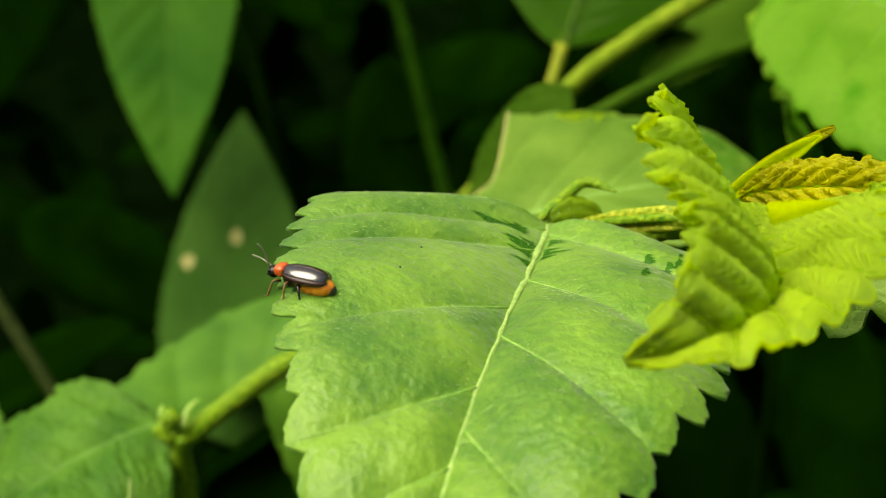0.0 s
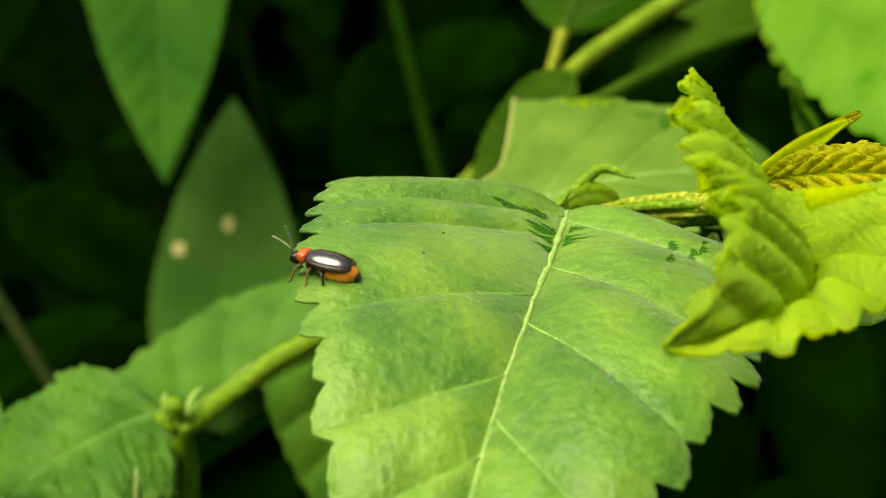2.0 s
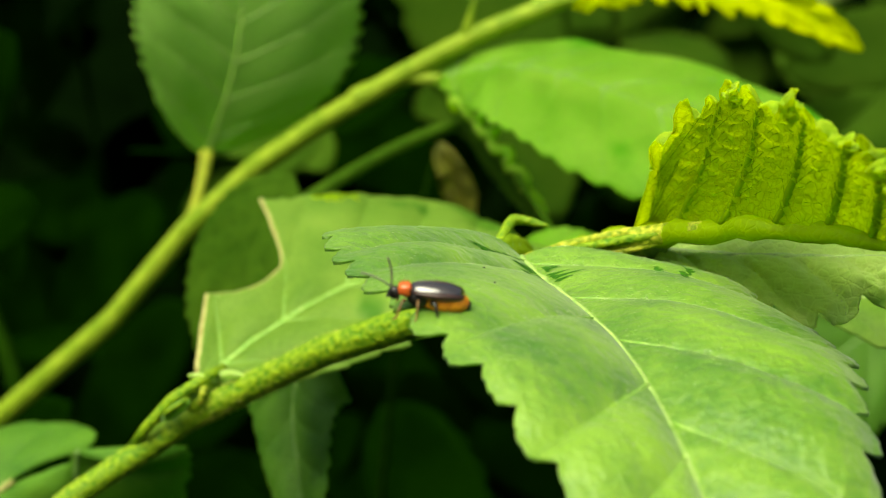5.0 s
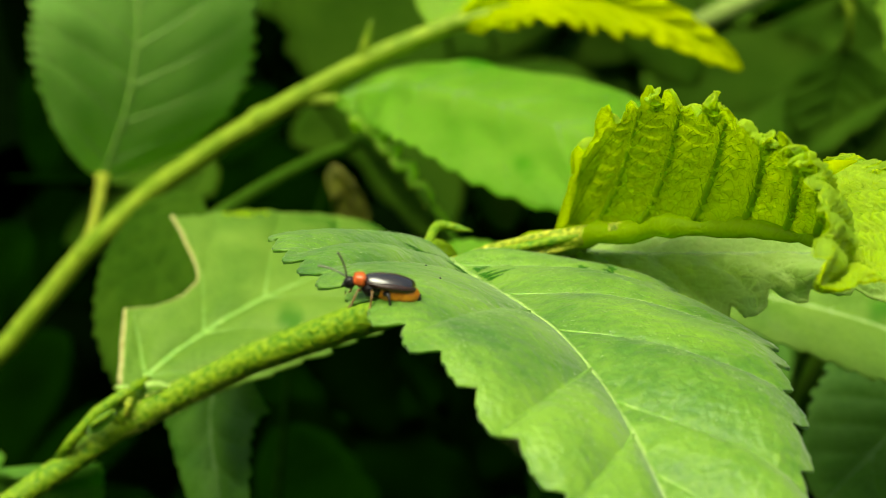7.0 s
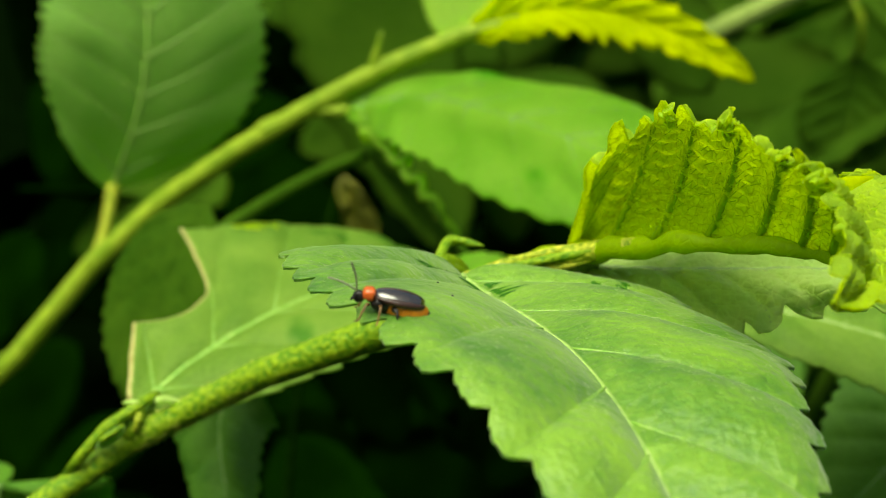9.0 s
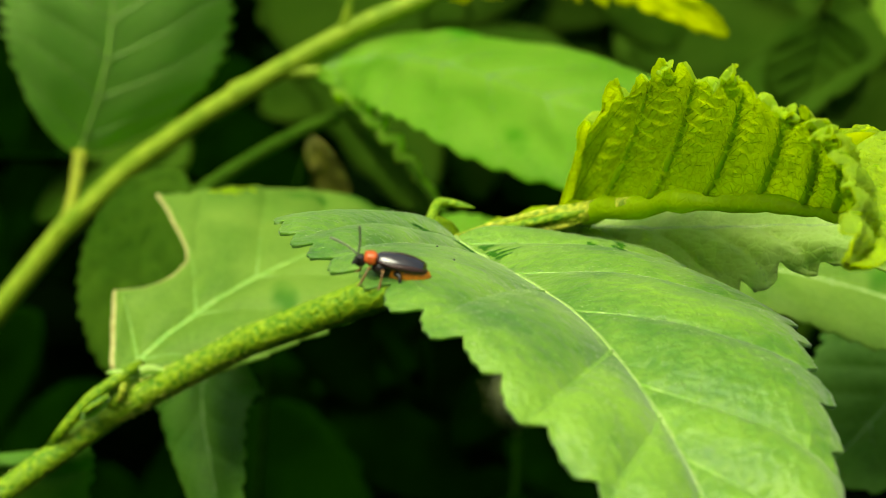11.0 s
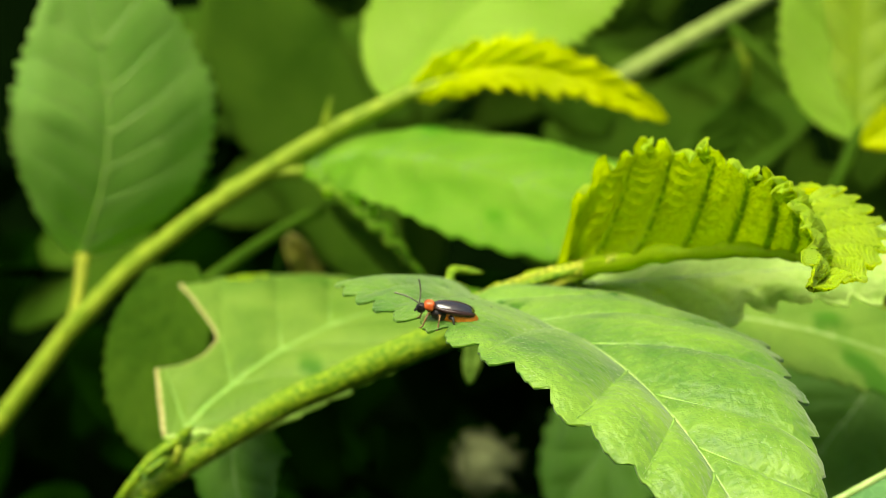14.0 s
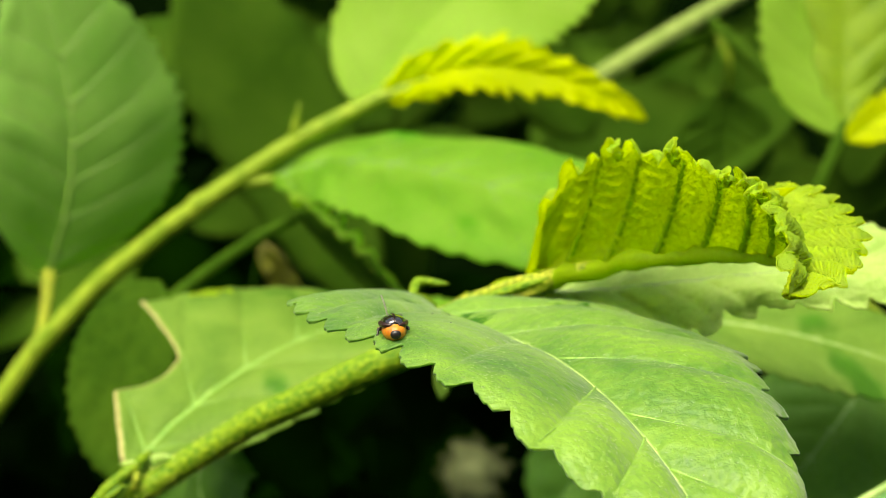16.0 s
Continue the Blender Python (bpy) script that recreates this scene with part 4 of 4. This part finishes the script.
blade_grass = thing("grass_blade", "broad pale-edged green grass blade with dew drops", "grass")
gb = Blade([(15.3, -66.7, -2.4), (30.6, -64.6, 5.8), (51.0, -61.9, 16.8), (76.6, -58.5, 30.4)], (-0.3, -0.6, 0.8), (-0.3, -0.6, 0.8), 0.3, 8.0, a=0.15, b=0.3, teeth=4, tooth=0.0, fine=12, veins=2, pucker=0, wave=0, across=15, seed=21)
part("blade", gb.mesh(), M_GRASS, blade_grass)
part("rim", tube(gb.place(np.linspace(0, 0.98, 20), np.full(20, 0.9)), [0.3, 0.3], 6), M_VEIN, blade_grass, "pale edge")
for u, q in ((0.22, -0.5), (0.3, -0.75), (0.36, -0.35), (0.5, -0.6)):
    part("dew_drop", knot(tuple(gb.place(np.array([u]), np.array([q]), 0.1)[0]), 0.28, u * 7), M_DEW, blade_grass, "clear dew drop")
part("blade_base", tube(np.array([(15.3, -66.7, -2.4), (6.3, -60.7, -42.4), (1.3, -52.7, -182.4), (0.3, -46.7, -425.0)]), [0.6, 1.2, 1.6, 2], 8), M_GRASS, blade_grass)


stalk = thing("dry_stalk", "thin pale dry stalk standing in the shade", "stalk")
part("stem", tube(np.array([(-173.6, 23.5, -25.7), (-151.5, 23, -51.6), (-135.5, 22.9, -70.9), (-126, 23.1, -84), (-112, 24, -120), (-100, 25, -425)]), [1.6, 1.5, 1.2, 0.8], 8), M_DRY, stalk)
part("stub", tube(np.array([(-151.5, 23, -51.6), (-153, 24, -45), (-152, 25, -39)]), [0.9, 0.7, 0.3], 7), M_DRY, stalk, "short broken side stub")
tip = thing("grass_blade", "slim pale grass blade tip beside the low leaf", "grass")
part("blade", tube(np.array([(-47.5, -22.7, -35.5), (-48.3, -22.5, -40), (-49, -22.5, -52), (-50, -22, -120), (-52, -20, -425)]), [0.1, 0.55, 0.7, 0.9, 1.2], 7), M_VEIN, tip)


head = thing("seed_head", "round pale fluffy seed head in the shade", "seed head", at=(10.6, 225, -114))
part("core", blob_mesh(5.0), M_SEED, head)
rng = np.random.default_rng(8)
for k in range(220):
    d = unit(rng.normal(size=3))
    e = d + 0.2 * rng.normal(size=3)
    part("bristle", tube(np.array([d * 4.5, d * 6.5, e * 8.5]), [0.35, 0.25, 0.1], 4), M_SEED, head)
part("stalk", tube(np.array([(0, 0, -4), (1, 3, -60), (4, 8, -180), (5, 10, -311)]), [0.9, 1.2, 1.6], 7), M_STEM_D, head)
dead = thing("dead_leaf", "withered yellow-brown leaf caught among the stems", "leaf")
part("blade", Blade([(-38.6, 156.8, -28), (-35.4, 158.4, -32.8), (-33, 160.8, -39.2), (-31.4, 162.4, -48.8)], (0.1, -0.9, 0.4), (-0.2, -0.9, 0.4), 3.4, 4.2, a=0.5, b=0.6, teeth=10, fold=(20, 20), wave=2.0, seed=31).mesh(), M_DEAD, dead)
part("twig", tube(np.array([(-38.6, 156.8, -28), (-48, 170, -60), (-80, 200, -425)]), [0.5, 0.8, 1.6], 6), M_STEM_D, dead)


# ---- thicket: leaf masses all round, some darkened in colour, some added out of view ----
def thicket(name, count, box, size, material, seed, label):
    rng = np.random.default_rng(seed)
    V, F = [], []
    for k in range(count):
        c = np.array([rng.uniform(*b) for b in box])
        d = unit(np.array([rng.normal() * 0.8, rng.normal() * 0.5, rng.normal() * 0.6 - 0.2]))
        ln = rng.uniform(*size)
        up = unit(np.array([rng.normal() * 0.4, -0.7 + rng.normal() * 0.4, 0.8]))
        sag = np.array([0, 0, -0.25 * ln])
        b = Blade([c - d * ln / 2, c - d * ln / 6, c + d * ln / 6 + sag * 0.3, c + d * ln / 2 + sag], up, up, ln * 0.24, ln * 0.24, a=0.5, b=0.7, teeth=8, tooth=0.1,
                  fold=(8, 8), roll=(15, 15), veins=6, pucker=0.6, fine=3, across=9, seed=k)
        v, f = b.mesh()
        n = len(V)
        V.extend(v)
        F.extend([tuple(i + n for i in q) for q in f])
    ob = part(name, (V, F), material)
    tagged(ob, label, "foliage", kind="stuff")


thicket("shade_coloured_foliage", 260, ((-620, 120), (230, 800), (-400, -60)), (50, 110), M_SHADE, 5, "dense foliage with deep shade put into its near-black colour")
thicket("dim_foliage", 190, ((-120, 460), (215, 620), (-70, 75)), (45, 90), M_DIM, 6, "green foliage behind the shoots, dimmed in colour for shade")
# added leaf mass above the view: shades the thicket, holds back low sky
thicket("unseen_shade_hedge", 520, ((-750, 750), (400, 950), (130, 330)), (90, 170), M_BACK, 9, "unseen leaf mass added above the back to shade the thicket")
# invented growth behind the viewpoint, so glossy surfaces reflect something dark
thicket("unseen_near_hedge", 320, ((-800, 800), (-950, -380), (-380, 330)), (110, 200), M_BACK, 12, "unseen leaf mass added behind the viewpoint to darken reflections")
thicket("low_foliage", 60, ((-260, 160), (40, 230), (-330, -110)), (45, 80), M_SHADE, 7, "leaves low under the shoots, coloured near-black for shade")


# ---- the beetle ----
def blob(c, r, seg=20, rings=14, fn=None):
    """A closed rounded body: an ellipsoid whose points fn may shift."""
    v, f = [], []
    for i in range(rings + 1):
        th = math.pi * i / rings
        for j in range(seg):
            ph = 2 * math.pi * j / seg
            p = np.array([math.cos(th), math.sin(th) * math.cos(ph), math.sin(th) * math.sin(ph)])
            q = np.array(c) + p * np.array(r)
            v.append(fn(q, p) if fn else q)
    for i in range(rings):
        for j in range(seg):
            a, b = i * seg + j, i * seg + (j + 1) % seg
            f.append((a, a + seg, b + seg, b))
    return v, f


beetle = thing("leaf_beetle", "small beetle with glossy black wing cases, orange collar and belly", "beetle")


def beetle_parts():
    def belly(q, p):
        g = 0.03 * math.cos(q[0] * 9.5) if abs(p[0]) < 0.9 else 0
        return q + np.array([0, p[1] * g, p[2] * g - 0.10 * max(0, -p[0])])
    part("abdomen", blob((-1.42, 0, 1.30), (1.92, 1.12, 1.02), 24, 36, belly), M_ABDOMEN, beetle, "swollen orange abdomen")
    part("tail_tip", blob((-3.16, 0, 1.05), (0.32, 0.50, 0.44)), M_BLACK, beetle, "black tip of the abdomen")
    part("thorax", blob((0.45, 0, 1.35), (1.05, 0.85, 0.75)), M_BLACK, beetle)

    def collar(q, p):
        b = np.sign(p) * np.abs(p) ** 0.62
        return np.array((1.72, 0, 1.96)) + b * np.array((0.52, 0.72, 0.50)) * np.array((1, 1 - 0.12 * b[0], 1 - 0.12 * b[0]))
    part("pronotum", blob((1.75, 0, 1.98), (0.64, 0.86, 0.64), 24, 16, collar), M_ORANGE, beetle, "orange-red collar shield")
    part("head", blob((2.45, 0, 1.58), (0.50, 0.52, 0.52)), M_BLACK, beetle, "black head")
    for sg in (-1, 1):
        part("eye", blob((2.62, 0.40 * sg, 1.80), (0.17, 0.14, 0.19), 12, 8), M_BLACK, beetle)
        part("mandible", tube(bez([(2.85, 0.15 * sg, 1.42), (3.02, 0.14 * sg, 1.26), (3.0, 0.03 * sg, 1.12)], np.linspace(0, 1, 6)), [0.11, 0.09, 0.03], 6), M_BLACK, beetle)

        def case(q, p, sg=sg):
            y = abs(q[1]) * sg
            z = q[2] if p[2] > -0.2 else q[2] + 0.25 * (-0.2 - p[2])
            if abs(y) < 0.02:
                z -= 0.04
            return np.array([q[0], y + 0.012 * sg, z - 0.13 * (p[0] < 0) * p[0] ** 2])
        v, f = [], []
        n, m = 30, 18
        for i in range(n + 1):
            th = math.pi * i / n
            for j in range(m + 1):
                ph = math.radians(-22) + math.radians(112) * j / m
                p = np.array([math.cos(th), math.sin(th) ** 0.6 * abs(math.cos(ph)) ** 1.2, math.sin(th) ** 0.6 * math.copysign(abs(math.sin(ph)) ** 1.2, ph)])
                v.append(case(np.array((-0.74, 0, 2.06)) + p * np.array((2.04, 1.16, 0.68)), p))
        k = (n + 1) * (m + 1)
        cen = np.array((-0.72, 0.3 * sg, 1.98))
        v += [q + (cen - q) * 0.05 for q in v]
        for i in range(n):
            for j in range(m):
                a = i * (m + 1) + j
                f.append((a, a + 1, a + m + 2, a + m + 1))
                f.append((k + a, k + a + m + 1, k + a + m + 2, k + a + 1))
            a = i * (m + 1)
            f.append((a, a + m + 1, k + a + m + 1, k + a))
            a += m
            f.append((a, k + a, k + a + m + 1, a + m + 1))
        el = part("wing_case", (v, f), M_ELYTRA, beetle, "glossy black wing case")
        edge = [v[i * (m + 1) + 1] for i in range(1, n)]
        part("rim", tube(np.array(edge), [0.05, 0.2, 0.3, 0.26, 0.12], 8), M_RIM, el)
        seam = [v[i * (m + 1) + m] for i in range(1, n)]
        part("seam", tube(np.array(seam), [0.06, 0.13, 0.06], 6), M_RIM, el)
    # legs: thigh, shin and foot in one piece each
    for sg in (-1, 1):
        for x0, reach, back_, thick, col in ((1.55, 1.15, 0.75, 0.15, M_LEG), (0.65, 1.25, 0.05, 0.16, M_LEG), (-0.35, 1.35, -0.75, 0.26, M_BLACK)):
            hip, knee = (x0, 0.5 * sg, 1.15), (x0 + back_ * 0.4, (0.55 + reach * 0.62) * sg, 1.38)
            ankle, toe = (x0 + back_ * 0.85, (0.55 + reach * 0.85) * sg, 0.18), (x0 + back_ * 1.15 + 0.12, (0.55 + reach) * sg, 0.03)
            pts = np.array([hip, (np.array(hip) + knee) / 2 + (0, 0, 0.08), knee, (np.array(knee) * 0.5 + np.array(ankle) * 0.5), ankle, (np.array(ankle) + toe) / 2 - (0, 0, 0.05), toe])
            part("leg", tube(pts, [thick * 0.8, thick, thick * 0.55, 0.09, 0.08, 0.07, 0.03], 8), col, beetle)


beetle_parts()


def feeler():
    p = bez([(0, 0, 0), (0.7, 0, 0.35), (1.5, 0, 0.55), (2.5, 0, 0.5)], np.linspace(0, 1, 45))
    r = 0.065 + 0.025 * np.abs(np.sin(np.linspace(0, 11 * math.pi, 45))) + np.linspace(0, 0.02, 45)
    return part("feeler", tube(p, r, 7), M_FEELER, beetle, "thin dark jointed feeler")


feeler_a, feeler_b = feeler(), feeler()

# ---- small grains on the leaf ----
for c, r in (((23.3, -41.5, 3.6), 0.35), ((3.6, -33.6, 10.0), 0.13)):
    g = tagged(part("grain", knot((0, 0, 0), r, 4), M_DROP), "tiny white grain lying on the leaf", "grain", "white grains")
    g.location = Vector(c) * U


# ---- movement ----
def motions():
    def stand(x, y, z, heading, nose=11):
        return pose((x - 0.6) * U, y * U, (z - 0.12) * U, 0, -nose, heading)
    walk(beetle, [(0, stand(0.6, -36.1, 9.9, 194, 4)), (5.2, stand(0.6, -36.1, 9.9, 194, 4)), (7.4, stand(0.2, -35.4, 9.9, 192, 8)), (11, stand(-0.3, -34.6, 9.9, 190)),
                  (13.8, stand(-0.4, -34.4, 9.9, 188)), (14.2, stand(-0.3, -34.4, 9.9, 182)), (14.5, stand(-0.2, -34.3, 9.9, 172)), (15.0, stand(0.0, -34.0, 9.9, 160)),
                  (15.3, stand(0.2, -33.8, 9.9, 150, 8)), (15.5, stand(0.3, -33.6, 9.9, 138, 4)), (15.7, stand(0.0, -33.2, 9.8, 120, -4)), (15.9, stand(-0.6, -32.7, 9.6, 103, -11)), (16, stand(-0.8, -32.5, 9.6, 97, -12))])
    rows_a, rows_b = [], []
    for k in range(0, 33):
        t = k * 0.5
        rows_a.append((t, pose(2.75 * U, 0.2 * U, 1.95 * U, 0, -58 + 10 * math.sin(t * 2.1), 22 + 16 * math.sin(t * 1.7 + 1))))
        rows_b.append((t, pose(2.75 * U, -0.2 * U, 1.95 * U, 0, 2 + 9 * math.sin(t * 1.9 + 2), -20 + 16 * math.sin(t * 1.4))))
    walk(feeler_a, rows_a)
    walk(feeler_b, rows_b)


motions()
